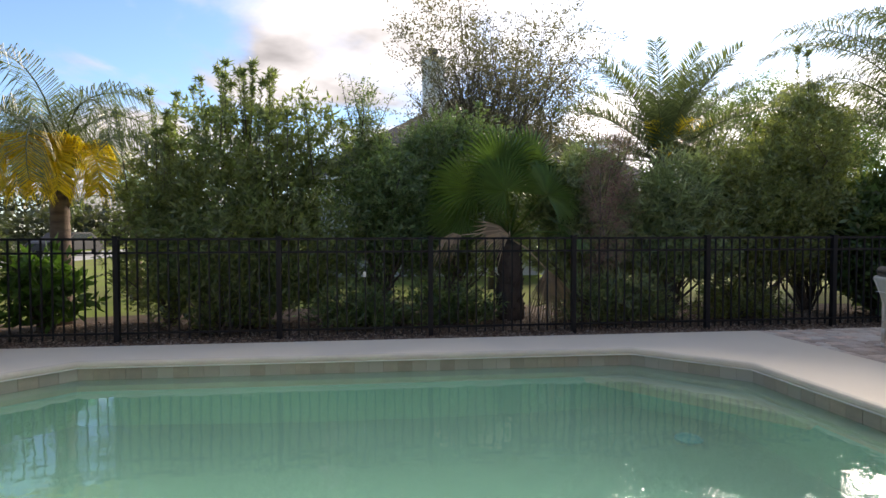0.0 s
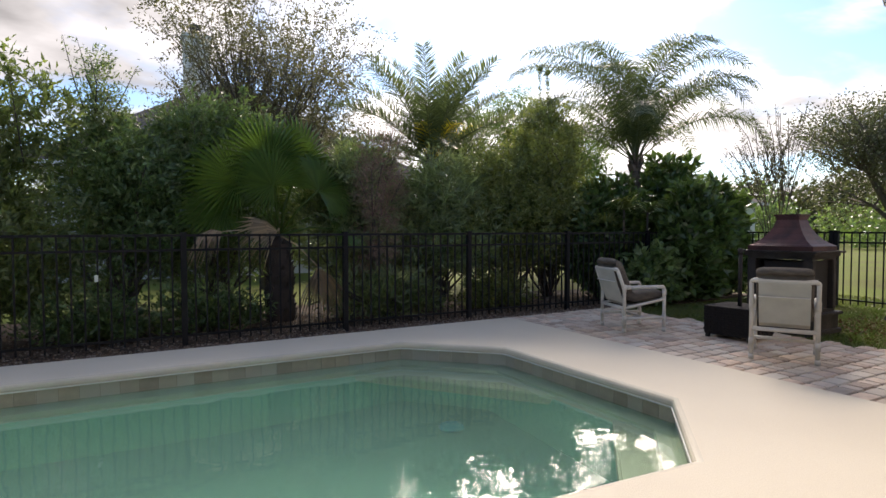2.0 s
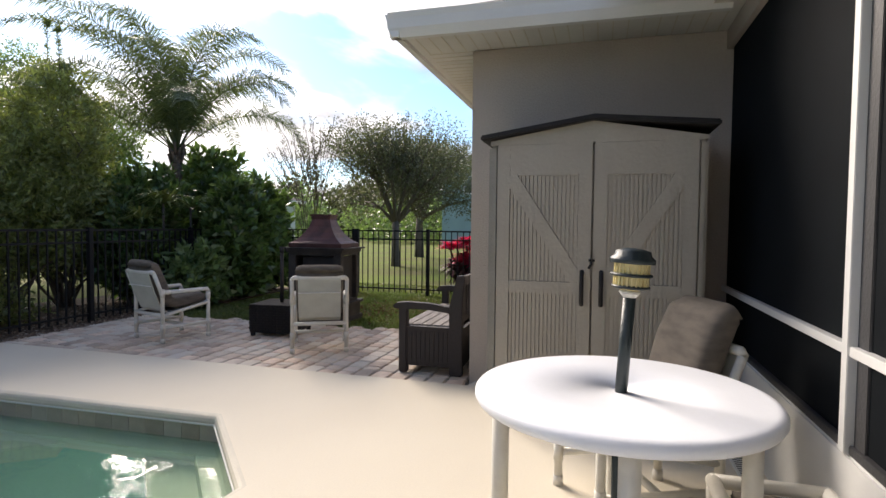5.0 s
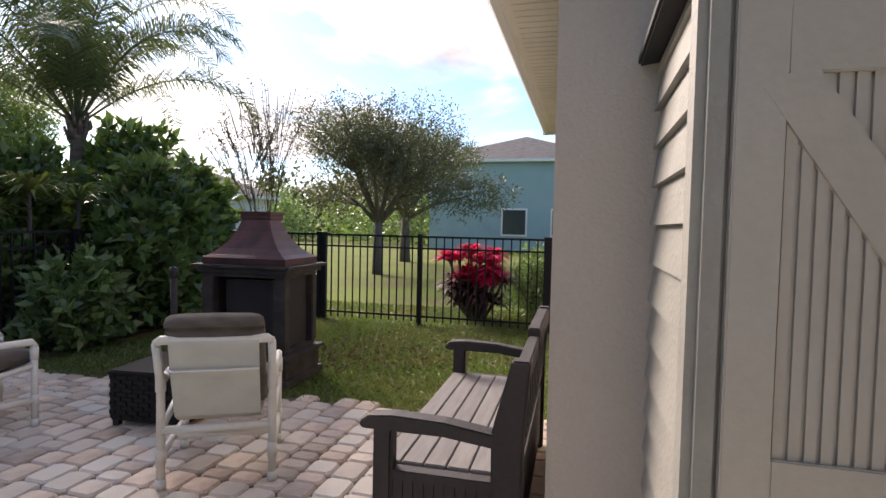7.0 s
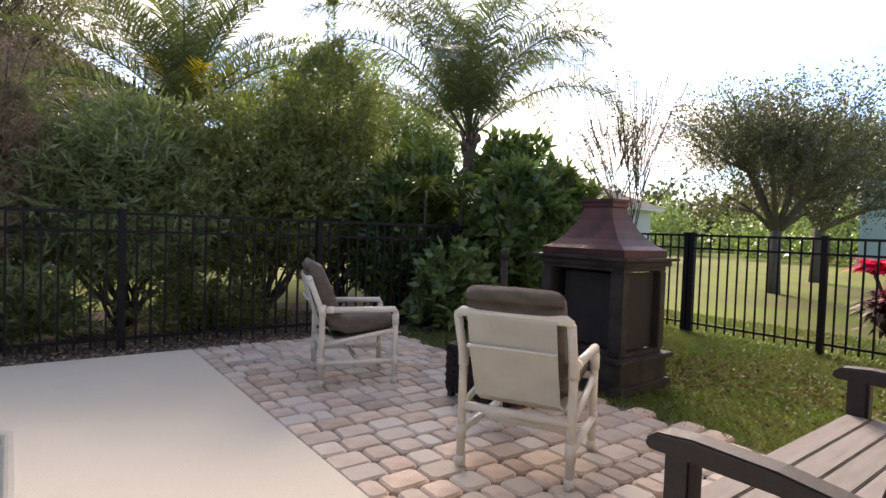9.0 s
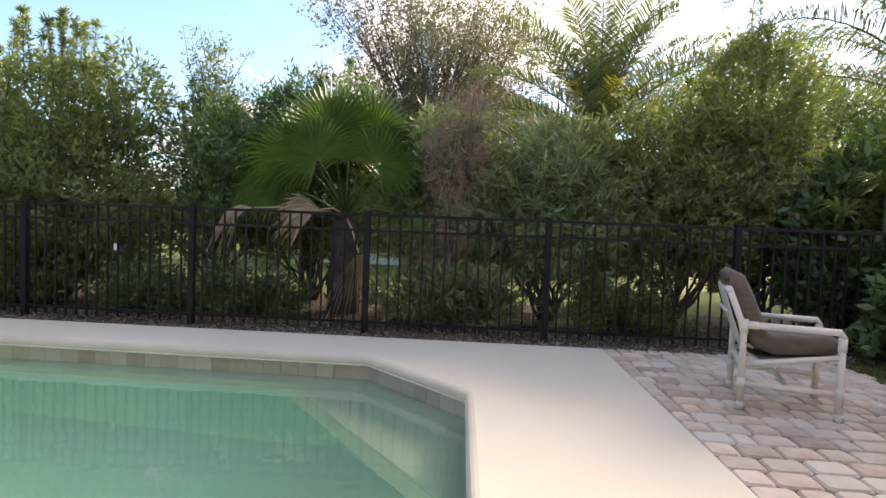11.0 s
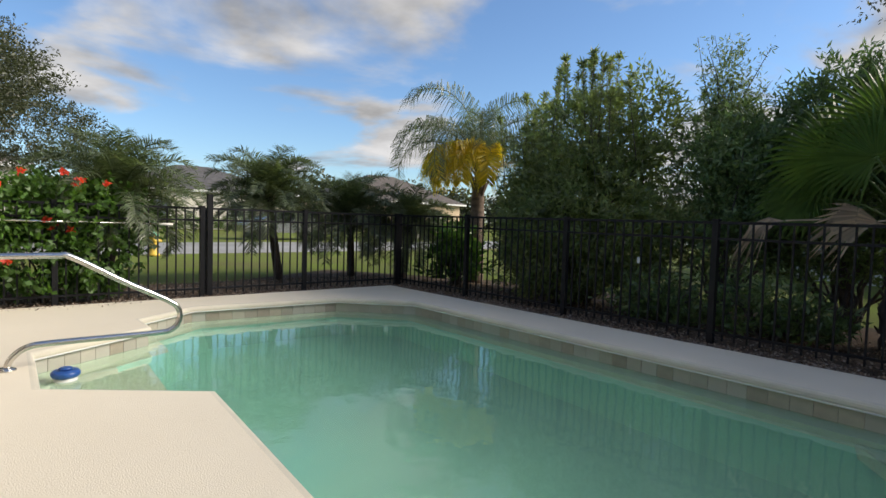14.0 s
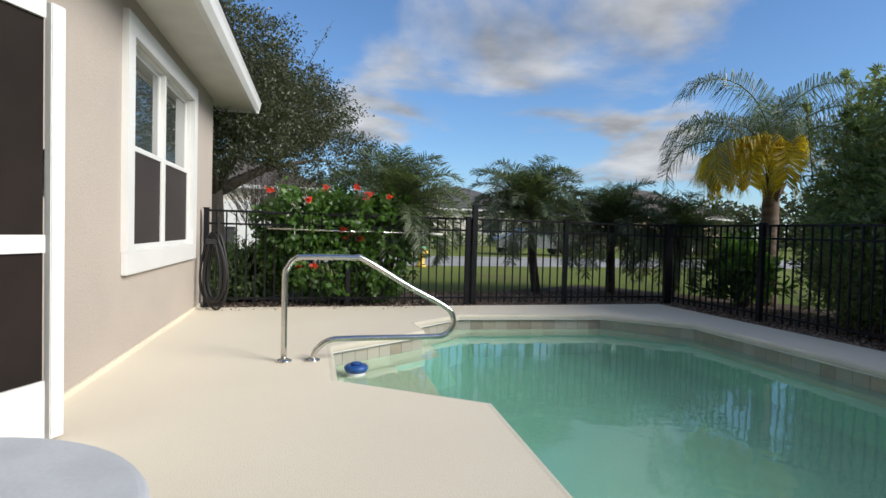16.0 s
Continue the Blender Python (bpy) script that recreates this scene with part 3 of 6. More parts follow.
def build_porch():
    """Screened porch wall with a low knee wall, white posts and rails, and an outward opening screen door."""
    y = 0.42
    structure("knee_wall", Geo().box((1.9, y - 0.15, -0.1), (6.40, y, 0.50)), WHITE, "white painted low wall of the porch", bevel=0.01)
    structure("wall_porch_beam", Geo().box((1.0, y - 0.15, 2.62), (6.40, y + 0.01, 2.76)), STUCCO, "taupe beam over the screens")
    g = Geo().box((3.6, y + 0.04, 0.001), (6.38, y + 0.14, 0.006))
    drain = structure("drain_channel", g, LINE, "cream slotted deck drain")
    g = Geo()
    for i in range(90):
        x = 3.65 + i * 0.03
        g.box((x, y + 0.055, 0.006), (x + 0.012, y + 0.125, 0.0075))
    part("slot", g, BARK, drain, "dark slots of the deck drain", kind="stuff")
    sc = thing("porch_screen", place(0, 0), "white framed dark insect screen of the porch", "screen wall")
    def fr(n, a, b, mat=WHITE, label="white aluminium screen frame"):
        part(n, Geo().box(a, b), mat, sc, label, bevel=0.003)
    xs = (6.36, 4.19, 3.02, 1.9)
    for x in xs[1:]:
        fr("post", (x, y - 0.06, 0.50), (x + 0.052, y + 0.01, 2.62))
        fr("inner_frame", (x - 0.09, y - 0.09, 0.50), (x - 0.001, y - 0.02, 2.62), SCREENFR, "dark bronze inner frame")
    for x1, x0 in zip(xs, xs[1:]):
        fr("rail", (x0 + 0.053, y - 0.05, 0.855), (x1 - 0.001, y + 0.005, 0.892))
        fr("sill_rail", (x0 + 0.053, y - 0.05, 0.501), (x1 - 0.001, y - 0.005, 0.535), SCREENFR, "dark bronze sill frame")
        part("screen_panel", Geo().box((x0 + 0.053, y - 0.032, 0.535), (x1 - 0.002, y - 0.029, 2.62)), SCREEN, sc, "opaque insect screen with the dark room in its colour")
    g = Geo()
    for i in range(32):
        z = 0.5 + i * 0.062
        g.box((1.95, y - 0.16, z), (4.16, y - 0.13, z + 0.012))
    bl = thing("porch_blind", place(0, 0), "dark slatted blind behind the porch screen", "blind")
    part("slats", g, SCREENFR, bl, "dark thin slats")
    # the screen door stands ajar
    hx, hy, fx, fy = 1.85, 0.62, 1.03, 1.02
    L = math.hypot(fx - hx, fy - hy)
    D = Matrix.Translation((hx, hy, 0)) @ Matrix.Rotation(math.atan2(fy - hy, fx - hx), 4, "Z")
    door = structure("door_1", Geo().box((L - 0.075, -0.02, 0.02), (L, 0.02, 2.00), D), WHITE, "white aluminium screen door standing ajar", bevel=0.004)
    for a, b in (((0, -0.02, 0.02), (0.09, 0.02, 2.00)), ((0.091, -0.018, 1.92), (L - 0.101, 0.018, 2.00)), ((0.091, -0.018, 0.88), (L - 0.101, 0.018, 0.96)), ((0.091, -0.018, 0.02), (L - 0.101, 0.018, 0.30))):
        part("door_rail", Geo().box(a, b, D), WHITE, door, "white door rail")
    for a, b in (((0.09, -0.003, 0.30), (L - 0.1, 0.003, 0.88)), ((0.09, -0.003, 0.96), (L - 0.1, 0.003, 1.92))):
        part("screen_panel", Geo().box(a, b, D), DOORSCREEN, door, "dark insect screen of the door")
    part("door_handle", Geo().box((L - 0.058, 0.0201, 1.12), (L - 0.012, 0.030, 1.36), D).box((L - 0.052, 0.030, 1.30), (L - 0.020, 0.065, 1.35), D).box((L - 0.046, 0.030, 1.13), (L - 0.026, 0.060, 1.16), D).box((L - 0.046, 0.048, 1.16), (L - 0.026, 0.066, 1.30), D), WHITE, door, "white pull handle", bevel=0.004)
    for z in (0.98, 1.02, 1.06):
        part("screw_hole", Geo().tube([D @ Vector((L - 0.035, 0.0195, z)), D @ Vector((L - 0.035, 0.0225, z))], 0.006, 8), DARKRES, door, "small dark screw hole")
    structure("door_post", Geo().box((1.86, 0.2, -0.1), (1.96, 0.62, 2.76)), WHITE, "white post of the door")


build_porch()


# ---------- fences ----------
TOP = 1.225


def fence_run(label, pts, posts_tall=(), group_label="fence"):
    """Posts at pts; between them three rails and square pickets."""
    base = thing("fence", place(0, 0, -0.035), label, "fence")
    z0 = 0.0
    post = mesh_of("post", Geo().box((-0.03, -0.03, 0), (0.03, 0.03, TOP + 0.04)).box((-0.036, -0.036, TOP + 0.04), (0.036, 0.036, TOP + 0.055)), BLACKM)
    tall = mesh_of("post", Geo().box((-0.035, -0.035, 0), (0.035, 0.035, TOP + 0.22)), BLACKM)
    picket = mesh_of("picket", Geo().box((-0.0085, -0.0085, 0.06), (0.0085, 0.0085, TOP + 0.03)), BLACKM)
    for i, (x, y) in enumerate(pts):
        part("post", tall if i in posts_tall else post, BLACKM, base, "square black post", at=Matrix.Translation((x, y, 0)))
    for (x0, y0), (x1, y1) in zip(pts, pts[1:]):
        L = math.hypot(x1 - x0, y1 - y0)
        m = Matrix.Translation((x0, y0, 0)) @ Matrix.Rotation(math.atan2(y1 - y0, x1 - x0), 4, "Z")
        for z, h in ((TOP + 0.005, 0.028), (TOP - 0.155, 0.025), (0.12, 0.025)):
            part("rail", Geo().box((0.031, -0.014, z), (L - 0.031, 0.014, z + h)), BLACKM, base, "black rail", at=m)
        n = max(2, round(L / 0.115))
        for k in range(1, n):
            part("picket", picket, BLACKM, base, at=m @ Matrix.Translation((L * k / n, 0, 0)))


fence_run("black aluminium picket fence along the planting bed", [(-3.46, 7.765), (-1.70, 7.765), (0.16, 7.765), (2.01, 7.765), (3.87, 7.765), (5.72, 7.765), (7.575, 7.765), (9.43, 7.765), (11.28, 7.765)])
fence_run("black aluminium picket fence beside the lawn", [(11.80, 7.765), (11.80, 5.96), (11.80, 5.88), (11.80, 4.43), (11.80, 2.7)])
fence_run("black aluminium picket fence closing the lawn at the house", [(11.80, 2.64), (11.80, 2.36)])
fence_run("black aluminium picket fence with a gate, by the hibiscus", [(-3.46, 7.70), (-3.46, 5.95), (-3.46, 4.52), (-3.46, 4.42), (-3.46, 2.75), (-3.46, 0.98)], (2,))

# ---------- furniture ----------
def pvc_chair(x, y, turn, label, lift=0.0, w=0.56):
    """Armchair of thick white pipe with a fabric sling and a long thick cushion. It faces its own +y."""
    c = thing("patio_chair", place(x, y, 0, turn), label, "chair", "white pipe patio chairs")
    hw, r, d0, d1 = w / 2, 0.021, -0.27, 0.27
    for s in (-1, 1):
        sx = s * hw
        part("leg", Geo().tube([(sx, d1, 0.0), (sx, d1, 0.53)], r, 10), PVC, c, "white pipe leg", smooth=True)
        part("back_post", Geo().tube([(sx, d0, 0.0), (sx, d0, 0.50), (sx, d0 - 0.02, 0.58), (sx, d0 - 0.09, 0.76)], r, 10), PVC, c, "white pipe rear leg and back post", smooth=True)
        part("armrest", Geo().tube([(sx, d1 + 0.005, 0.52), (sx, d1 - 0.01, 0.555), (sx, d0, 0.555)], r * 1.05, 10), PVC, c, "white pipe armrest", smooth=True)
        g = Geo()
        for p, q in (((sx, d1, 0.0), (sx, d1, 0.05)), ((sx, d0, 0.0), (sx, d0, 0.05)), ((sx, d0, 0.13), (sx, d0, 0.21)), ((sx, d1, 0.13), (sx, d1, 0.21)),
                     ((sx, d0, 0.50), (sx, d0, 0.59)), ((sx, d0 + 0.02, 0.555), (sx, d0 + 0.08, 0.555)), ((sx, d1, 0.44), (sx, d1, 0.52))):
            part("pipe_fitting", Geo().tube([p, q], r * 1.22, 10), PVC, c, "thicker white pipe joint", smooth=True)
        part("side_stretcher", Geo().tube([(sx, d0, 0.17), (sx, d1, 0.17)], r * 0.9, 10), PVC, c, "white pipe stretcher", smooth=True)
        part("seat_rail", Geo().tube([(sx, d0, 0.30), (sx, d1, 0.40)], r * 0.85, 8), PVC, c, "white pipe seat rail", smooth=True)
    part("top_rail", Geo().tube([(-hw, d0 - 0.09, 0.76), (-hw + 0.02, d0 - 0.095, 0.778), (hw - 0.02, d0 - 0.095, 0.778), (hw, d0 - 0.09, 0.76)], r * 1.1, 10), PVC, c, "white pipe top rail", smooth=True)
    part("rear_rail", Geo().tube([(-hw, d0, 0.30), (hw, d0, 0.30)], r, 10), PVC, c, "white pipe rear rail", smooth=True)
    part("cross_stretcher", Geo().tube([(-hw, 0.0, 0.17), (hw, 0.0, 0.17)], r * 0.9, 10), PVC, c, "white pipe cross stretcher", smooth=True)
    part("front_rail", Geo().tube([(-hw, d1, 0.40), (hw, d1, 0.40)], r, 10), PVC, c, "white pipe front rail", smooth=True)
    # sling: down the back, then along the seat
    g = Geo()
    sw = hw - 0.06
    prof = [(d0 - 0.115, 0.79), (d0 - 0.12, 0.76), (d0 - 0.06, 0.56), (d0 + 0.02, 0.36), (d0 + 0.10, 0.315), (0.1, 0.35), (d1, 0.41)]
    th = 0.008
    v, f = [], []
    for ya, za in prof:
        v += [(-sw, ya, za), (sw, ya, za), (sw, ya + th, za + th), (-sw, ya + th, za + th)]
    for i in range(len(prof) - 1):
        f += [(4 * i + k, 4 * i + (k + 1) % 4, 4 * i + 4 + (k + 1) % 4, 4 * i + 4 + k) for k in range(4)]
    g.add(v, f)
    part("sling", g, SLING, c, "pale woven fabric sling")
    part("sling_seam", Geo().box((-sw, d0 - 0.112, 0.622), (sw, d0 - 0.088, 0.628)), WHITE, c, "stitched seam")
    # cushion, bent between back and seat
    g = Geo()
    cw = hw - 0.035
    prof = [(d0 - 0.10, 0.84, 0.03), (d0 - 0.095, 0.855, 0.055), (d0 - 0.055, 0.83, 0.07), (d0 + 0.00, 0.70, 0.075), (d0 + 0.06, 0.55, 0.075), (d0 + 0.11, 0.45, 0.07),
            (d0 + 0.20, 0.42, 0.065), (0.05, 0.435, 0.065), (d1 - 0.03, 0.455, 0.06), (d1 + 0.015, 0.445, 0.04)]
    rows = []
    n = 10
    for i, (yy, zz, t) in enumerate(prof):
        a, b = prof[max(i - 1, 0)], prof[min(i + 1, len(prof) - 1)]
        d = Vector((0, b[0] - a[0], b[1] - a[1])).normalized()
        nn = Vector((0, -d.z, d.y))
        if nn.y < 0 and nn.z < 0:
            nn = -nn
        rows.append((Vector((0, yy, zz + (lift if i < 4 else 0))), nn, t))
    sides = []
    for k in range(16):
        a = 2 * math.pi * k / 16
        ca, sa = math.cos(a), math.sin(a)
        sides.append((math.copysign(abs(ca) ** 0.35, ca), math.copysign(abs(sa) ** 0.6, sa)))
    v, f = [], []
    for p, nn, t in rows:
        for u, h in sides:
            v.append(p + Vector((u * cw, 0, 0)) + nn * h * t)
    for i in range(len(rows) - 1):
        for k in range(16):
            f.append((i * 16 + k, i * 16 + (k + 1) % 16, (i + 1) * 16 + (k + 1) % 16, (i + 1) * 16 + k))
    f += [tuple(reversed(range(16))), tuple(range((len(rows) - 1) * 16, len(rows) * 16))]
    part("cushion", Geo().add(v, f), CUSHION, c, "thick taupe cushion", smooth=True)
    return c


pvc_chair(7.105, 6.02, -108, "white pipe patio chair with a taupe cushion near the fence")
pvc_chair(7.17, 4.16, -62, "white pipe patio chair with taupe cushion facing the fireplace", w=0.54)
pvc_chair(4.60, 1.12, 24, "white pipe patio chair with taupe cushion beside the round table", w=0.50, lift=0.07)


def footstool(x, y):
    s = thing("footstool", place(x, y, 0, 0), "white pipe footstool with a grey cushion under the round table", "footstool")
    for sx in (-0.18, 0.18):
        for sy in (-0.19, 0.19):
            part("leg", Geo().tube([(sx, sy, 0), (sx, sy, 0.34)], 0.024, 10), PVC, s, "white pipe leg", smooth=True)
        part("side_rail", Geo().tube([(sx, -0.20, 0.34), (sx, 0.20, 0.34)], 0.027, 10), PVC, s, "white pipe rail", smooth=True)
    for sy in (-0.19, 0.19):
        part("end_rail", Geo().tube([(-0.19, sy, 0.34), (0.19, sy, 0.34)], 0.027, 10), PVC, s, "white pipe rail", smooth=True)
        part("stretcher", Geo().tube([(-0.18, sy, 0.12), (0.18, sy, 0.12)], 0.019, 8), PVC, s, "white pipe stretcher", smooth=True)
    part("cushion", Geo().box((-0.15, -0.165, 0.28), (0.15, 0.165, 0.335)), CUSHION, s, "grey cushion", bevel=0.03, smooth=True)


footstool(4.02, 0.66)


def round_table(x, y):
    t = thing("round_table", place(x, y, 0, 0), "white round patio table with thick pipe legs", "table")
    R = 0.495
    part("tabletop", Geo().lathe([(0.02, 0.700), (R - 0.04, 0.700), (R - 0.018, 0.701), (R - 0.002, 0.708), (R + 0.006, 0.722), (R + 0.005, 0.736), (R - 0.004, 0.747), (R - 0.018, 0.752), (R - 0.03, 0.7525), (R - 0.15, 0.753), (0.035, 0.753), (0.033, 0.745)], sides=72), TABLE, t, "round white tabletop", smooth=True)
    for a in (1.66, 3.18, 4.57, 6.28):
        cx, cy = 0.41 * math.cos(a), 0.41 * math.sin(a)
        part("leg", Geo().tube([(cx, cy, 0), (cx, cy, 0.701)], 0.031, 14), PVC, t, "thick white pipe leg", smooth=True)
    g = Geo()
    A = [1.66, 3.18, 4.57, 6.28]
    for i, a in enumerate(A):
        b = A[(i + 1) % 4]
        g.tube([(0.41 * math.cos(a), 0.41 * math.sin(a), 0.09), (0.41 * math.cos(b), 0.41 * math.sin(b), 0.09)], 0.022, 10)
    part("stretcher", g, PVC, t, "white pipe stretchers", smooth=True)
    s = thing("umbrella_stand", place(x - 0.06, y, 0, 0), "dark metal tube standing under the table", "stand")
    part("tube", Geo().tube([(0, 0, 0), (0, 0, 0.705)], 0.024, 12), LAMPDARK, s, "dark tube", smooth=True)
    lamp = thing("solar_light", place(x - 0.05, y, 0.72, 0) @ Matrix.Rotation(radians(3.5), 4, "X"), "dark green solar path light standing in the table's hole", "lamp")
    part("stake", Geo().tube([(0.0, 0.0, 0.0), (0.0, 0.0, 0.36)], 0.021, 12), LAMPDARK, lamp, "dark green tube", smooth=True)
    part("lens", Geo().lathe([(0.02, 0.375), (0.048, 0.39), (0.056, 0.47), (0.05, 0.475)], sides=20), LAMPLENS, lamp, "ribbed cream lens")
    g = Geo()
    for k in range(24):
        a = 2 * math.pi * k / 24
        g.box((0.052, -0.0025, 0.39), (0.058, 0.0025, 0.47), Matrix.Rotation(a, 4, "Z"))
    part("lens_rib", g, LAMPLENS, lamp, "fine ribs")
    for z, r in ((0.385, 0.062), (0.425, 0.068)):
        part("ring", Geo().lathe([(r - 0.012, z), (r, z + 0.003), (r, z + 0.009), (r - 0.014, z + 0.012)], sides=28), LAMPDARK, lamp, "dark louvre ring", smooth=True)
    part("cap", Geo().lathe([(0.05, 0.468), (0.073, 0.47), (0.073, 0.485), (0.06, 0.495), (0.056, 0.510), (0.03, 0.518), (0.002, 0.52)], sides=28), LAMPDARK, lamp, "dark cap with a solar cell", smooth=True)
    part("collar", Geo().lathe([(0.022, 0.355), (0.036, 0.372), (0.03, 0.38)], sides=20), PVC, lamp, "pale collar", smooth=True)


round_table(3.90, 1.21)


def low_table(x, y, R, h):
    t = thing("low_round_table", place(x, y, 0, 0), "low round greyish white patio table on the deck", "table")
    part("tabletop", Geo().lathe([(0.02, h - 0.04), (R - 0.02, h - 0.04), (R, h - 0.03), (R + 0.004, h - 0.017), (R - 0.006, h - 0.003), (R - 0.02, h), (0.01, h)], sides=56), LOWTABLE, t, "round greyish white tabletop", smooth=False)
    for k in range(4):
        a = 0.8 + k * math.pi / 2
        cx, cy = R * 0.72 * math.cos(a), R * 0.72 * math.sin(a)
        part("leg", Geo().tube([(cx, cy, 0), (cx, cy, h - 0.04)], 0.026, 12), PVC, t, "white pipe leg", smooth=True)


low_table(2.75, 1.21, 0.575, 0.42)


def resin_shed():
    x0, x1, y0, y1 = 5.62, 6.39, 0.66, 2.02
    s = thing("storage_shed", place(0, 0), "grey beige resin storage shed with barn style doors against the wall", "shed")
    ym = (y0 + y1) / 2
    zt = 1.86
    part("body", Geo().box((x0 + 0.06, y0, 0.0), (x1, y1 - 0.012, zt)), RESIN, s, "resin body", bevel=0.01)
    # lapped siding on the side
    g = Geo()
    for i in range(15):
        z = 0.06 + i * 0.12
        g.add([(x0 + 0.14, y1 - 0.012, z), (x1 - 0.02, y1 - 0.012, z), (x1 - 0.02, y1 + 0.008, z), (x0 + 0.14, y1 + 0.008, z), (x0 + 0.14, y1 - 0.011, z + 0.118), (x1 - 0.02, y1 - 0.011, z + 0.118)],
              [(0, 1, 2, 3), (3, 2, 5, 4), (0, 3, 4), (1, 5, 2)])
    part("side_siding", g, RESIN_SIDE_SHADED, s, "lapped resin siding, toned darker for the shaded side")
    part("corner_trim", Geo().box((x0 + 0.02, y1 - 0.06, 0.0), (x0 + 0.13, y1 + 0.014, zt)), RESIN_SIDE_SHADED, s, "rounded corner trim, toned darker with the shaded side", bevel=0.02)
    part("corner_trim", Geo().box((x0 + 0.02, y0 - 0.005, 0.0), (x0 + 0.1, y0 + 0.06, zt)), RESIN, s, "rounded corner trim", bevel=0.02)
    # roof: low gable to the front
    g = Geo()
    xr0, xr1 = x0 - 0.05, x1
    za, zb = 1.885, 2.0
    zr = za + 0.05      # the roof's far end sits higher
    g.add([(xr0, y0 - 0.06, zr), (xr0, ym, zb), (xr0, y1 + 0.06, za), (xr0, y1 + 0.06, za + 0.035), (xr0, ym, zb + 0.035), (xr0, y0 - 0.06, zr + 0.035),
           (xr1, y0 - 0.06, zr), (xr1, ym, zb), (xr1, y1 + 0.06, za), (xr1, y1 + 0.06, za + 0.035), (xr1, ym, zb + 0.035), (xr1, y0 - 0.06, zr + 0.035)],
          [(0, 1, 4, 5), (1, 2, 3, 4), (11, 10, 7, 6), (10, 9, 8, 7), (5, 4, 10, 11), (4, 3, 9, 10), (0, 6, 7, 1), (1, 7, 8, 2), (0, 5, 11, 6), (2, 8, 9, 3)])
    part("roof", g, DARKRES, s, "dark brown low gable roof", bevel=0.008)
    g = Geo().add([(x0 + 0.01, y0, zt), (x0 + 0.01, y1, zt), (x0 + 0.01, y1, za), (x0 + 0.01, ym, zb), (x0 + 0.01, y0, za), (x1, y0, zt), (x1, y1, zt), (x1, y1, za), (x1, ym, zb), (x1, y0, za)],
                  [(0, 4, 3, 2, 1), (0, 1, 6, 5), (1, 2, 7, 6), (0, 5, 9, 4)])
    part("gable", g, RESIN, s, "low resin gable under the roof")
    # doors: a = hinge side, b = middle
    for side, (a, b) in enumerate(((y1 - 0.05, ym + 0.006), (y0 + 0.05, ym - 0.006))):
        lo, hi = min(a, b), max(a, b)
        door = part("door", Geo().box((x0 + 0.025, lo, 0.05), (x0 + 0.06, hi, zt)), RESIN, s, "resin barn door", bevel=0.004)
        g = Geo()
        fw = 0.085
        f0, f1 = x0 + 0.008, x0 + 0.0248
        g.box((f0, lo, 0.05), (f1, lo + fw, zt)).box((f0, hi - fw, 0.05), (f1, hi, zt))
        g.box((f0, lo + fw, zt - 0.21), (f1, hi - fw, zt)).box((f0, lo + fw, 0.86), (f1, hi - fw, 0.945)).box((f0, lo + fw, 0.05), (f1, hi - fw, 0.16))
        part("door_frame", g, RESIN, door, "raised door frame", bevel=0.003)
        p0, p1 = Vector((0, a + (-fw if side == 0 else fw), zt - 0.21)), Vector((0, b + (fw if side == 0 else -fw), 0.95))
        d = (p1 - p0)
        nrm = Vector((0, -d.z, d.y)).normalized() * 0.045
        q = [p0 - nrm, p1 - nrm, p1 + nrm, p0 + nrm]
        q = [Vector((0, min(max(c.y, lo + fw * 0.5), hi - fw * 0.5), c.z)) for c in q]
        g = Geo().add([(f0 - 0.001, c.y, c.z) for c in q] + [(f1, c.y, c.z) for c in q], [(0, 1, 2, 3), (7, 6, 5, 4), (0, 4, 5, 1), (1, 5, 6, 2), (2, 6, 7, 3), (3, 7, 4, 0)])
        part("diagonal_brace", g, RESIN, door, "diagonal brace")
        n = 17
        for i in range(n):
            yy = lo + fw + (hi - lo - 2 * fw) * (i + 0.5) / n
            part("board", Geo().box((x0 + 0.016, yy - 0.0095, 0.16), (x0 + 0.0246, yy + 0.0095, 0.86)), RESIN, door, "narrow vertical board")
            part("board", Geo().box((x0 + 0.016, yy - 0.0095, 0.945), (x0 + 0.0246, yy + 0.0095, zt - 0.21)), RESIN, door, "narrow vertical board")
        hy = b + (0.055 if side == 0 else -0.055)
        part("handle", Geo().tube([(x0 + 0.005, hy, 1.02), (x0 - 0.035, hy, 0.99), (x0 - 0.042, hy, 0.91), (x0 - 0.035, hy, 0.83), (x0 + 0.005, hy, 0.80)], 0.014, 8), DARKRES, door, "black bow handle", smooth=True)
    part("latch", Geo().tube([(x0 - 0.005, ym, 1.09), (x0 - 0.02, ym, 1.07), (x0 - 0.01, ym + 0.02, 1.04)], 0.008, 6).box((x0 - 0.01, ym - 0.02, 1.085), (x0 + 0.01, ym + 0.02, 1.10)), DARKRES, s, "small dark latch")


resin_shed()


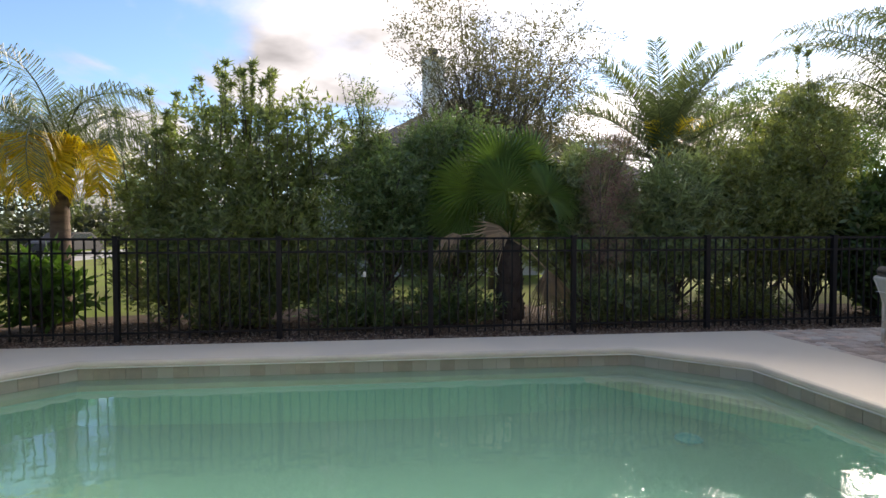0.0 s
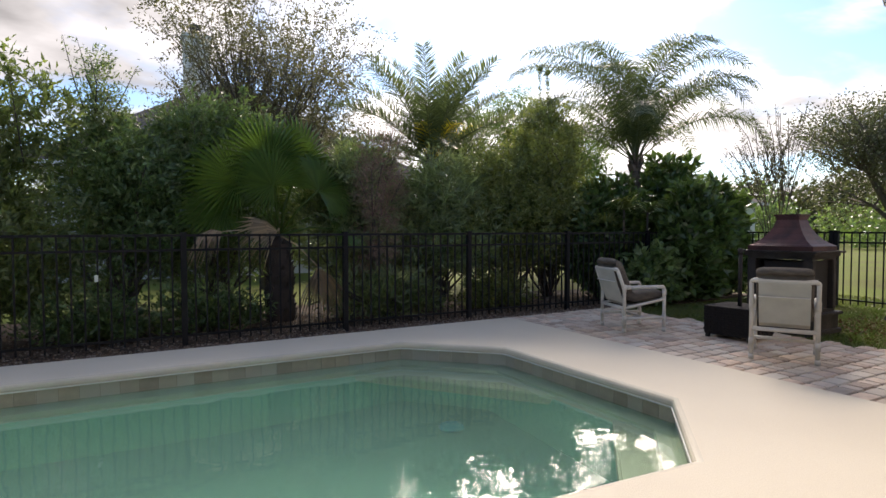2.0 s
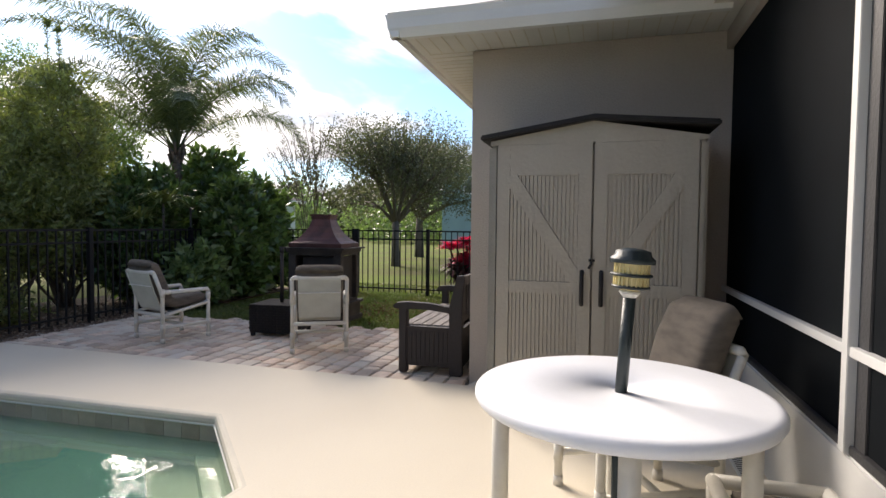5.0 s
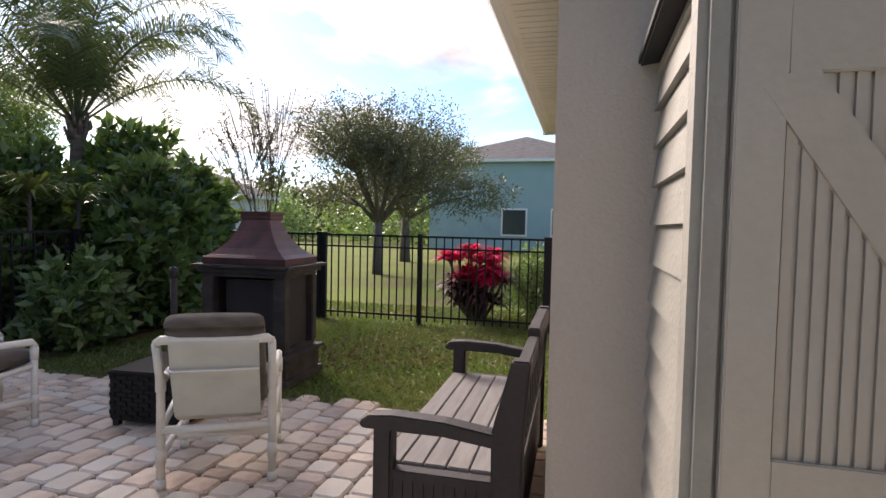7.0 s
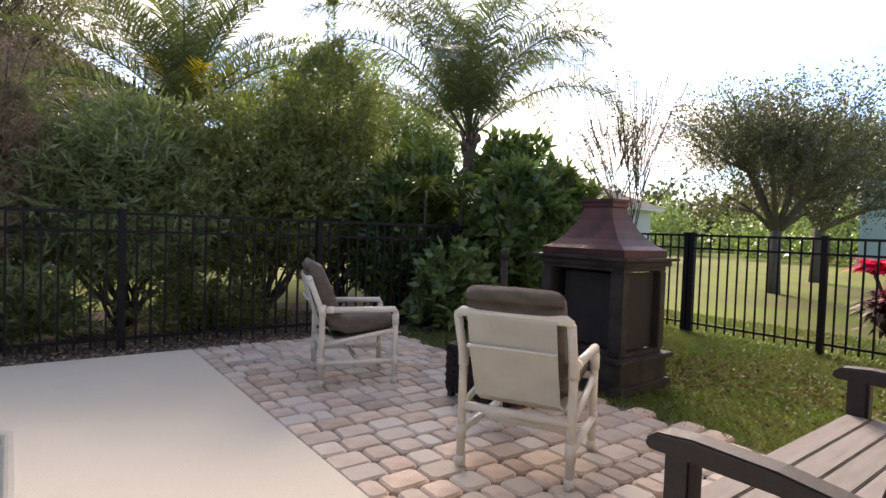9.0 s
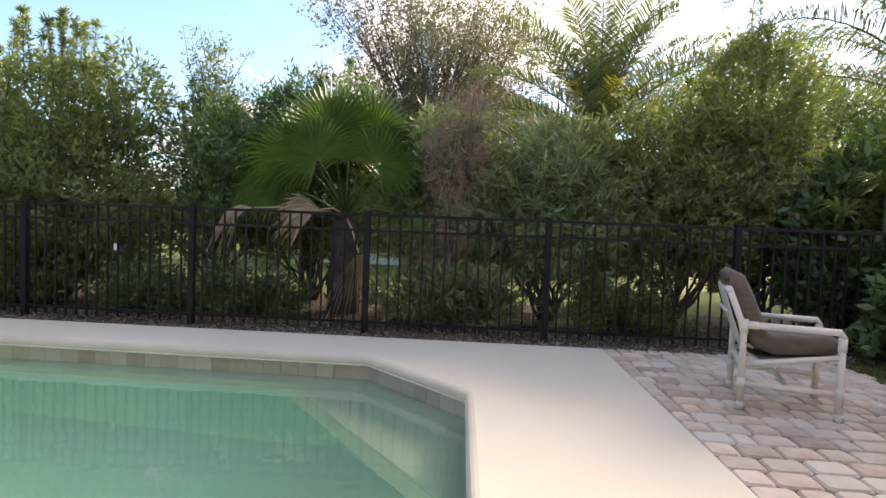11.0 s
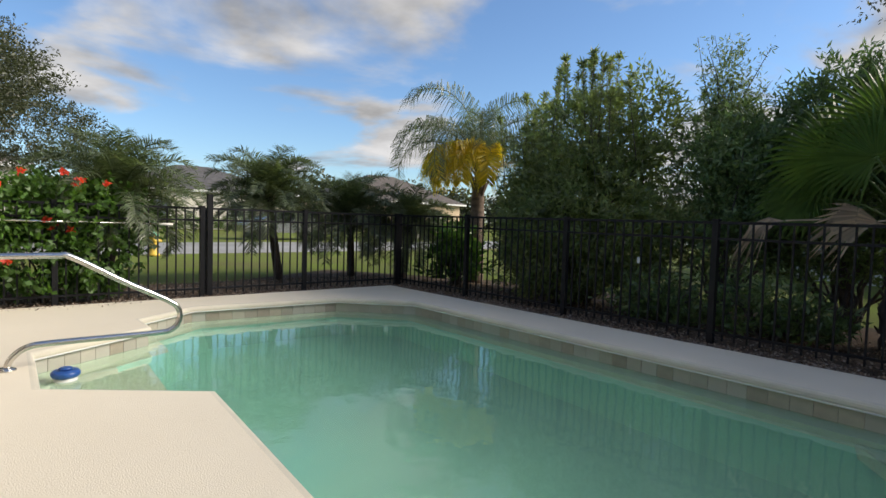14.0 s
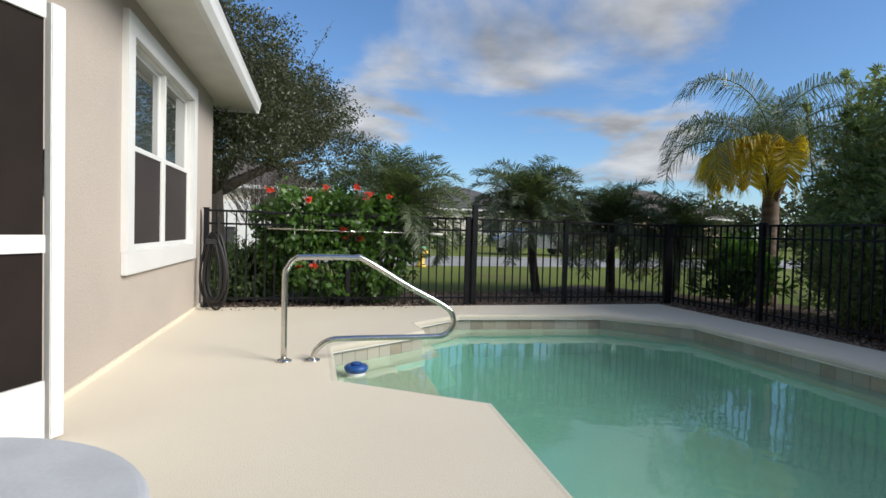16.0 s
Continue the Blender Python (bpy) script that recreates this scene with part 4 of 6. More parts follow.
def storage_bench():
    # the near arm is at the smaller x; the bench faces +y
    b = thing("storage_bench", place(6.48, 2.42, 0.0, 0.8), "dark brown resin storage bench with greyed slatted seat against wall", "bench")
    L, D = 1.50, 0.60
    for x in (0.0, L - 0.07):
        part("leg", Geo().box((x, D - 0.10, 0.0), (x + 0.07, D - 0.02, 0.59)), BENCHW, b, "thick front leg", bevel=0.012)
        part("back_post", Geo().add([(x, 0.0, 0.0), (x + 0.07, 0.0, 0.0), (x + 0.07, 0.11, 0.0), (x, 0.11, 0.0), (x, -0.02, 0.88), (x + 0.07, -0.02, 0.88), (x + 0.07, 0.05, 0.88), (x, 0.05, 0.88),
                                     (x, 0.0, 0.6), (x + 0.07, 0.0, 0.6), (x + 0.07, 0.12, 0.6), (x, 0.12, 0.6)],
                                    [(3, 2, 1, 0), (4, 5, 6, 7), (0, 1, 9, 8), (1, 2, 10, 9), (2, 3, 11, 10), (3, 0, 8, 11), (8, 9, 5, 4), (9, 10, 6, 5), (10, 11, 7, 6), (11, 8, 4, 7)]), BENCHW, b, "thick back post", bevel=0.008)
        arm = [(0.10, 0.60), (0.30, 0.628), (0.50, 0.635), (0.60, 0.625), (0.635, 0.600), (0.63, 0.575), (0.60, 0.573), (0.30, 0.572), (0.10, 0.548)]
        n = len(arm)
        g = Geo().add([(x - 0.005, y, z) for y, z in arm] + [(x + 0.075, y, z) for y, z in arm], [tuple(range(n)), tuple(reversed(range(n, 2 * n)))] + [(i, n + i, n + (i + 1) % n, (i + 1) % n) for i in range(n)])
        part("armrest", g, BENCHW, b, "curved brown armrest", bevel=0.006)
        part("side_panel", Geo().box((x + 0.015, 0.112, 0.07), (x + 0.055, D - 0.101, 0.41)), BENCHW, b, "panelled side")
        for i in range(9):
            yy = 0.13 + i * 0.041
            part("side_board", Geo().box((x + 0.009, yy, 0.10), (x + 0.0148, yy + 0.036, 0.38)), BENCHW, b, "narrow side board")
        part("side_rail", Geo().box((x + 0.005, 0.112, 0.38), (x + 0.065, D - 0.101, 0.42)), BENCHW, b, "side rail", bevel=0.004)
    part("front_panel", Geo().box((0.071, D - 0.07, 0.06), (L - 0.071, D - 0.04, 0.40)), BENCHW, b, "panelled front of the storage box")
    part("back_panel", Geo().box((0.071, 0.02, 0.06), (L - 0.071, 0.05, 0.40)), BENCHW, b, "back of the storage box")
    for i in range(5):
        y = 0.12 + i * 0.092
        part("seat_slat", Geo().box((0.072, y, 0.405), (L - 0.072, y + 0.087, 0.43)), SEATW, b, "weathered grey seat slat", bevel=0.004)
    part("top_rail", Geo().box((0.071, -0.015, 0.79), (L / 2 - 0.2, 0.035, 0.87)).box((L - 0.3, -0.015, 0.79), (L - 0.071, 0.035, 0.87)).box((L / 2 - 0.199, -0.018, 0.80), (L - 0.301, 0.038, 0.905)), BENCHW, b, "raised top rail of the back", bevel=0.006)
    part("low_back_rail", Geo().box((0.071, 0.015, 0.46), (L - 0.071, 0.055, 0.52)), BENCHW, b, "lower back rail", bevel=0.004)
    for i in range(12):
        x = 0.12 + i * (L - 0.27) / 11
        part("back_slat", Geo().box((x, 0.01, 0.52), (x + 0.05, 0.03, 0.79)), BENCHW, b, "upright back slat")


storage_bench()


def fireplace():
    f = thing("outdoor_fireplace", place(8.84, 5.01, -0.035, 2), "tall dark outdoor fireplace with an aged copper hood on grass", "fireplace")
    hx, hy = 0.30, 0.39
    def slab(n, gx, gy, z0, z1, mat=FIREBOX, label="dark stone band", bev=0.008):
        part(n, Geo().box((-gx, -gy, z0), (gx, gy, z1)), mat, f, label, bevel=bev)
    slab("plinth", hx + 0.05, hy + 0.05, 0.0, 0.08)
    slab("base", hx + 0.02, hy + 0.02, 0.08, 0.25)
    slab("ledge", hx + 0.06, hy + 0.06, 0.25, 0.285)
    slab("hearth", hx - 0.01, hy - 0.01, 0.285, 0.32)
    for sx in (-1, 1):
        for sy in (-1, 1):
            a = (sx * hx, sy * hy)
            b = (sx * (hx - 0.09), sy * (hy - 0.11))
            part("column", Geo().box((min(a[0], b[0]), min(a[1], b[1]), 0.32), (max(a[0], b[0]), max(a[1], b[1]), 0.93)), FIREBOX, f, "square dark column", bevel=0.008)
    for sy in (-1, 1):
        part("mesh_frame", Geo().box((-0.2, sy * 0.33 - 0.006, 0.33), (0.2, sy * 0.33 + 0.006, 0.92)), DARKRES, f, "dark fire screen")
    part("firebox", Geo().box((-0.17, -0.24, 0.33), (0.24, 0.24, 0.9)), DARKRES, f, "blackened firebox")
    slab("frieze", hx + 0.0, hy + 0.0, 0.931, 0.965)
    slab("cornice", hx + 0.03, hy + 0.03, 0.966, 1.01)
    slab("mantel", hx + 0.075, hy + 0.075, 1.01, 1.035)
    part("hood_skirt", Geo().box((-hx - 0.0, -hy - 0.0, 1.036), (hx + 0.0, hy + 0.0, 1.09)), COPPER, f, "copper skirt of the hood", bevel=0.004)
    # concave hood
    g = Geo()
    prof = [(1.0, 1.092), (0.86, 1.12), (0.70, 1.17), (0.55, 1.24), (0.43, 1.32), (0.36, 1.40), (0.34, 1.425)]
    n0 = 0
    v, fc = [], []
    for k, z in prof:
        v += [(-hx * k, -hy * k, z), (hx * k, -hy * k, z), (hx * k, hy * k, z), (-hx * k, hy * k, z)]
    for i in range(len(prof) - 1):
        for k in range(4):
            fc.append((i * 4 + k, i * 4 + (k + 1) % 4, i * 4 + 4 + (k + 1) % 4, i * 4 + 4 + k))
    fc += [(3, 2, 1, 0), tuple(range(len(v) - 4, len(v)))]
    part("hood", Geo().add(v, fc), COPPER, f, "flared aged copper hood")
    part("chimney_cap", Geo().box((-0.115, -0.145, 1.425), (0.115, 0.145, 1.465)).box((-0.13, -0.16, 1.465), (0.13, 0.16, 1.49)), COPPER, f, "small copper cap", bevel=0.004)


fireplace()


def wicker_stand():
    o = thing("wicker_box", place(7.72, 4.98, 0.0, 6), "dark brown wicker box table on the pavers", "side table")
    part("body", Geo().box((-0.265, -0.265, 0.04), (0.265, 0.265, 0.345)), WICKER, o, "woven dark sides")
    g = Geo()
    for i in range(10):
        z = 0.055 + i * 0.029
        for k in range(13):
            u = -0.25 + k * 0.0417
            dz = 0.007 if (i + k) % 2 else 0.0
            g.box((u - 0.018, -0.272 - dz, z), (u + 0.018, -0.265, z + 0.024)).box((u - 0.018, 0.265, z), (u + 0.018, 0.272 + dz, z + 0.024))
            g.box((-0.272 - dz, u - 0.018, z), (-0.265, u + 0.018, z + 0.024)).box((0.265, u - 0.018, z), (0.272 + dz, u + 0.018, z + 0.024))
    part("weave", g, WICKER, o, "flat woven strands", kind="stuff")
    part("top", Geo().box((-0.28, -0.28, 0.345), (0.28, 0.28, 0.372)), WICKER, o, "dark woven top", bevel=0.008)
    for sx in (-1, 1):
        for sy in (-1, 1):
            part("foot", Geo().box((sx * 0.24 - 0.02, sy * 0.24 - 0.02, 0.0), (sx * 0.24 + 0.02, sy * 0.24 + 0.02, 0.04)), DARKRES, o, "short dark foot")
    p = thing("umbrella_tube", place(7.70, 4.96, 0.372), "short dark metal tube standing in the wicker box", "post")
    part("tube", Geo().tube([(0, 0, 0), (0, 0, 0.64)], 0.022, 10), DARKRES, p, "dark tube", smooth=True)
    part("clamp", Geo().tube([(0, 0, 0.6), (0, 0, 0.67)], 0.028, 10), DARKRES, p, "clamp", smooth=True)


wicker_stand()


def smooth_path(pts, n=6):
    """Points of a soft curve through pts."""
    P = [Vector(p) for p in pts]
    P = [P[0] * 2 - P[1]] + P + [P[-1] * 2 - P[-2]]
    out = []
    for i in range(1, len(P) - 2):
        for k in range(n):
            t = k / n
            a, b, c, d = P[i - 1], P[i], P[i + 1], P[i + 2]
            out.append(0.5 * ((2 * b) + (c - a) * t + (2 * a - 5 * b + 4 * c - d) * t * t + (3 * b - a - 3 * c + d) * t ** 3))
    out.append(P[-2])
    return out


def pool_rail():
    r = thing("pool_handrail", place(0, 0), "curved stainless steel pool handrail at the entry steps", "handrail")
    x, y = -0.36, 2.0
    pts = [(x, y, 0.0), (x, y, 0.62), (x, y + 0.02, 0.72), (x, y + 0.07, 0.785), (x, y + 0.15, 0.80), (x, y + 0.5, 0.80), (x, y + 0.60, 0.785),
           (x, y + 0.95, 0.58), (x, y + 1.25, 0.42), (x, y + 1.33, 0.34), (x, y + 1.33, 0.24), (x, y + 1.27, 0.18), (x, y + 1.15, 0.165), (x, y + 0.5, 0.165), (x, y + 0.33, 0.15),
           (x, y + 0.24, 0.08), (x, y + 0.21, 0.0)]
    part("rail", Geo().tube(smooth_path(pts), 0.0225, 14), STEEL, r, "bent steel tube", smooth=True)
    for yy in (y, y + 0.21):
        part("flange", Geo().lathe([(0.062, 0.001), (0.060, 0.010), (0.03, 0.022), (0.026, 0.024)], (x, yy, 0)), STEEL, r, "round cover plate", smooth=True)


pool_rail()


def small_things():
    d = thing("pool_floater", place(-0.62, 2.58, WATER_Z - 0.02, 20), "blue and white floating pool dispenser in the water by the steps", "pool float")
    part("collar", Geo().lathe([(0.05, 0.05), (0.085, 0.045), (0.10, 0.065), (0.10, 0.085), (0.085, 0.10), (0.05, 0.10)], sides=20), PLASTBLUE, d, "blue ring", smooth=True)
    part("drum", Geo().lathe([(0.06, -0.02), (0.08, 0.0), (0.08, 0.044)], sides=20), WHITE, d, "white drum", smooth=True)
    part("cap", Geo().lathe([(0.045, 0.10), (0.045, 0.12), (0.02, 0.125)], sides=16), PLASTBLUE, d, "blue cap", smooth=True)
    # telescopic pole hanging on the fence
    p = thing("pool_pole", place(0, 0), "silver telescopic pool pole hung on the fence", "pole")
    part("outer_tube", Geo().tube([(-3.36, 1.90, 1.0), (-3.36, 3.2, 0.99)], 0.0155, 10), STEEL, p, "thicker silver tube", smooth=True)
    part("inner_tube", Geo().tube([(-3.36, 1.72, 1.0), (-3.36, 3.85, 0.985)], 0.0125, 10), STEEL, p, "silver tube", smooth=True)
    part("tip", Geo().tube([(-3.36, 3.85, 0.985), (-3.36, 4.02, 0.982)], 0.016, 10), PVC, p, "cream tip", smooth=True)
    for y in (2.05, 3.75):
        h = thing("pole_hook", place(-3.41, y, 0.9), "small white hook on the fence rail", "hook")
        part("bar", Geo().tube([(0, 0, 0.17), (0.03, 0, 0.17), (0.03, 0, -0.03), (0.06, 0, -0.045), (0.085, 0, -0.01)], 0.005, 6).tube([(0.03, 0, 0.07), (0.03, 0.001, 0.066), (0.085, 0, 0.066)], 0.004, 6), WHITE, h, "white bent bar")
    # hose on the wall
    h = thing("garden_hose", place(-3.05, 1.13, 0.0, 0), "coiled black hose on a wall reel", "hose")
    g = Geo()
    rnd = random.Random(4)
    for i in range(11):
        c = 0.50 + rnd.uniform(-0.03, 0.05)
        rx, rz = 0.13 + rnd.uniform(-0.04, 0.04), 0.40 + rnd.uniform(-0.09, 0.05)
        yo = rnd.uniform(-0.06, 0.08)
        path = [(rx * 0.6 * math.sin(a) * (1.0 - 0.35 * math.cos(a)), yo * 0.5 + rx * 0.95 * math.sin(a) * (1.0 - 0.35 * math.cos(a)), c - 0.02 + rz * math.cos(a)) for a in [2 * math.pi * k / 28 for k in range(29)]]
        g.tube(path, 0.014, 6, caps=False)
    part("coil", g, HOSE, h, "black coiled hose", smooth=True, kind="stuff")
    part("bracket", Geo().box((-0.04, -0.09, 0.80), (0.04, 0.06, 0.86)).tube([(0, 0.05, 0.84), (-0.03, 0.05, 1.10), (0.03, 0.05, 1.12), (0.04, 0.05, 0.86)], 0.012, 6), DARKRES, h, "black wall bracket")
    # small white tag on the fence
    t = thing("fence_tag", place(1.19, 7.735, 0.77), "tiny white tag tied to the fence", "tag")
    part("plate", Geo().box((-0.018, -0.004, -0.035), (0.018, 0.0, 0.035)), WHITE, t, "white tag", bevel=0.002)
    # main drain cover on the pool floor
    g = thing("pool_drain", place(4.12, 5.5, -1.40), "round blue drain cover on the pool floor", "drain")
    part("cover", Geo().lathe([(0.12, 0.0), (0.11, 0.03), (0.04, 0.05)]), TEALPLAST, g, "blue cover", smooth=True)
    hyd = thing("fire_hydrant", place(-11.7, 5.6, -0.035, 0, 1.0), "yellow fire hydrant with a green cap by the road", "hydrant")
    part("barrel", Geo().lathe([(0.16, 0), (0.16, 0.06), (0.11, 0.07), (0.11, 0.52), (0.15, 0.54)], sides=16), YPAINT, hyd, "yellow barrel", smooth=True)
    part("cap", Geo().lathe([(0.15, 0.54), (0.13, 0.62), (0.06, 0.69), (0.03, 0.74)], sides=16), GPAINT, hyd, "green domed cap", smooth=True)
    part("nozzle", Geo().tube([(0, -0.2, 0.42), (0, 0.2, 0.42)], 0.05, 10).tube([(0, 0, 0.42), (0.19, 0, 0.42)], 0.06, 10), YPAINT, hyd, "side nozzles", smooth=True)


small_things()

# ---------- plants ----------
def quads_mesh(name, verts, mat):
    """verts: array (n, 4, 3), each row one quad."""
    n = len(verts)
    me = bpy.data.meshes.new(name)
    me.vertices.add(n * 4)
    me.vertices.foreach_set("co", np.ascontiguousarray(verts, dtype=np.float32).ravel())
    me.loops.add(n * 4)
    me.loops.foreach_set("vertex_index", np.arange(n * 4, dtype=np.int32))
    me.polygons.add(n)
    me.polygons.foreach_set("loop_start", np.arange(0, n * 4, 4, dtype=np.int32))
    me.update(calc_edges=True)
    me.validate()
    me.materials.append(mat)
    return me


def unit(a):
    return a / np.maximum(np.linalg.norm(a, axis=-1, keepdims=True), 1e-6)


def leaves_at(rs, base, way, length, width, fold=0.15):
    """Diamond leaves from base points along way."""
    n = len(base)
    side = unit(np.cross(way, rs.normal(size=(n, 3))))
    up = np.cross(side, way)
    L = (length * rs.uniform(0.65, 1.2, n))[:, None]
    Wd = (width * rs.uniform(0.7, 1.2, n))[:, None]
    mid = base + way * L * 0.45 + up * L * fold * 0.4
    tip = base + way * L - up * L * fold * 0.4
    return np.stack([base, mid + side * Wd / 2, tip, mid - side * Wd / 2], axis=1)


def crown_quads(seed, blobs, clusters, per, leaf, width, spread=0.10, up=0.35, shell=0.55, drop=0.0):
    """Leaf clumps near the surface of lumpy ellipsoids: (x, y, z, rx, ry, rz)."""
    rs = np.random.RandomState(seed)
    blobs = np.array(blobs, float)
    vol = (blobs[:, 3] * blobs[:, 4] * blobs[:, 5]) ** 0.75
    pick = rs.choice(len(blobs), clusters, p=vol / vol.sum())
    b = blobs[pick]
    d = unit(rs.normal(size=(clusters, 3)))
    r = shell + (1.08 - shell) * rs.uniform(0, 1, clusters) ** 0.6
    lump = 1 + 0.13 * np.sin(d[:, 0] * 7 + pick) * np.cos(d[:, 2] * 6 + pick * 2) + 0.10 * np.sin(d[:, 1] * 11 + pick * 3)
    c = b[:, :3] + d * b[:, 3:] * (r * lump)[:, None]
    axis = unit(d * [1, 1, 0.5] + [0, 0, up] + rs.normal(size=(clusters, 3)) * 0.35)
    c = np.repeat(c, per, 0)
    ax = np.repeat(axis, per, 0)
    n = len(c)
    base = c + ax * (rs.uniform(-1, 1, n) * spread)[:, None] + rs.normal(size=(n, 3)) * spread * 0.22
    way = unit(ax * 0.7 + unit(rs.normal(size=(n, 3))) * 0.85 - np.array([0, 0, drop]))
    q = leaves_at(rs, base, way, leaf, width)
    return q[q[:, :, 2].min(1) > 0.02]


def stems(seed, foot, tops, radius, wander=0.06, n=6):
    """Tapered limbs from the foot to the tops."""
    rnd = random.Random(seed)
    g = Geo()
    for top in tops:
        f = Vector(foot) + Vector((rnd.uniform(-1, 1), rnd.uniform(-1, 1), 0)) * radius * 3
        t = Vector(top)
        L = (t - f).length
        pts, rad = [], []
        for i in range(n + 1):
            s = i / n
            bend = Vector((rnd.uniform(-1, 1), rnd.uniform(-1, 1), rnd.uniform(-0.3, 0.3))) * wander * L * (0 if i in (0,) else 1)
            pts.append(f.lerp(t, s) + Vector((0, 0, 0.10 * L * math.sin(s * math.pi))) * 0.3 + bend)
            rad.append(radius * (1 - 0.8 * s) + 0.002)
        g.tube(pts, rad, 6)
    return g


def plant(name, at, label, category, bark_geo, bark_mat, crowns, group=""):
    t = thing(name, place(*at), label, category, group)
    if bark_geo is not None:
        part("stem" if category in ("shrub", "flower") else "trunk", bark_geo, bark_mat, t, "branching stems", smooth=True)
    for pn, q, m in crowns:
        part(pn, quads_mesh(pn, q, m), m, t)
    return t


def shrub(seed, x, y, height, rx, ry, mat, label, leaf=0.075, width=0.02, clusters=2600, per=12, low=0.3, crest=0, lean=0.0):
    rnd = random.Random(seed)
    blobs = []
    for i in range(9):
        a = rnd.uniform(0, 6.28)
        k = rnd.uniform(0.1, 0.75)
        z = low + (height - low) * rnd.uniform(0.15, 0.86)
        s = 0.62 * (1 - 0.42 * (z / height))
        blobs.append((rx * k * math.cos(a) * 0.8, ry * k * math.sin(a) * 0.8, z, rx * s, ry * s, (height - low) * 0.20))
    blobs.append((0, 0, low + (height - low) * 0.33, rx * 0.92, ry * 0.9, (height - low) * 0.36))
    blobs.append((rx * 0.35, 0, low + (height - low) * 0.14, rx * 0.5, ry * 0.5, (height - low) * 0.12))
    blobs.append((-rx * 0.35, 0, low + (height - low) * 0.14, rx * 0.45, ry * 0.5, (height - low) * 0.12))
    blobs.append((lean, 0, low + (height - low) * 0.72, rx * 0.55, ry * 0.55, (height - low) * 0.27))
    tops = [(b[0] * 1.1, b[1] * 1.1, b[2]) for b in blobs]
    bark = stems(seed, (0, 0, -0.05), tops + [(rnd.uniform(-rx, rx) * 0.7, rnd.uniform(-ry, ry) * 0.5, low + 0.4) for _ in range(11)], 0.024)
    q = [crown_quads(seed, blobs, int(clusters * 0.55), per, leaf * 1.35, width * 1.5, up=0.6, spread=0.14, shell=0.72)]
    rs = np.random.RandomState(seed + 7)
    for i in range(crest):
        # upright wands with whorls of leaves and a tuft at the tip
        a, k = rnd.uniform(0, 6.28), rnd.uniform(0.0, 0.75)
        bx, by = rx * k * math.cos(a), ry * k * math.sin(a)
        h = height * rnd.uniform(0.92, 1.27) * (1 - 0.22 * k)
        b0 = h - rnd.uniform(0.5, 0.95)
        dx, dy = rnd.uniform(-0.12, 0.12), rnd.uniform(-0.12, 0.12)
        bark.tube([(bx, by, b0 - 0.3), (bx + dx, by + dy, h)], [0.008, 0.004], 5)
        n = 130
        s = rs.uniform(0, 1, n) ** 0.8
        base = np.stack([bx + dx * s, by + dy * s, b0 + (h - b0) * s], 1)
        ang = rs.uniform(0, 6.28, n)
        way = unit(np.stack([np.cos(ang), np.sin(ang), rs.uniform(0.2, 1.3, n)], 1))
        q.append(leaves_at(rs, base, way, 0.075, 0.016))
        n = 46
        base = np.tile([bx + dx, by + dy, h - 0.01], (n, 1)) + rs.normal(size=(n, 3)) * 0.018
        q.append(leaves_at(rs, base, unit(rs.normal(size=(n, 3)) + [0, 0, 0.5]), 0.095, 0.024))
    return plant("shrub", (x, y, -0.02), label, "shrub", bark, BARK, [("foliage", np.concatenate(q), mat)])


shrub(11, -0.45, 9.0, 3.15, 1.45, 0.95, SHRUB_A, "tall dense podocarpus shrub with upright leafy tips in the bed", clusters=4600, crest=34, leaf=0.085, width=0.022)
shrub(12, -1.65, 9.3, 2.75, 0.75, 0.75, SHRUB_A, "tall dense podocarpus shrub with sparse upright tips in the bed", clusters=1900, crest=12)
shrub(13, 1.35, 9.6, 2.8, 1.15, 0.85, SHRUB_C, "dense dark green shrub beside the fan palm", clusters=2600, crest=3, low=0.62)
shrub(14, 2.6, 10.0, 3.25, 1.55, 0.7, SHRUB_C, "leafy green shrub behind the fan palm", clusters=4200, crest=6, low=0.62)
shrub(15, 4.55, 9.3, 2.55, 1.0, 0.8, SHRUB_G, "narrow leaved grey green oleander shrub", leaf=0.13, width=0.018, clusters=2000, per=12, low=0.62)
shrub(16, 5.9, 9.0, 2.45, 1.15, 0.8, SHRUB_G, "narrow leaved grey green oleander shrub", leaf=0.13, width=0.018, clusters=2200, per=12, low=0.62)
shrub(17, 7.35, 9.1, 2.65, 1.2, 0.9, SHRUB_B, "dense yellowish green shrub behind the fence", clusters=3200, low=0.62)
shrub(18, 8.5, 9.4, 3.65, 1.35, 0.9, SHRUB_B, "tall rounded yellowish green shrub behind the fence", clusters=4800, crest=6, low=0.62)
shrub(19, 8.9, 8.35, 1.45, 0.55, 0.5, VIBURNUM, "small dark bush at the fence", clusters=900, leaf=0.12, width=0.04)
shrub(20, 10.3, 7.55, 2.0, 0.85, 0.55, VIBURNUM, "broad leaved dark viburnum in front of the fence", leaf=0.14, width=0.055, clusters=2300, per=9, low=0.1)
shrub(21, 11.5, 7.9, 2.1, 0.8, 0.6, VIBURNUM, "broad leaved dark viburnum in front of the fence", leaf=0.14, width=0.055, clusters=2000, per=9, low=0.1)
shrub(22, 11.6, 9.2, 2.75, 0.9, 0.8, VIBURNUM, "large dark leaved magnolia behind the patio corner", leaf=0.17, width=0.07, clusters=1300, per=8, low=0.8)
shrub(23, 9.45, 8.85, 2.25, 0.85, 0.5, VIBURNUM, "broad leaved dark viburnum behind the fence", leaf=0.14, width=0.055, clusters=1900, per=9, low=0.3)
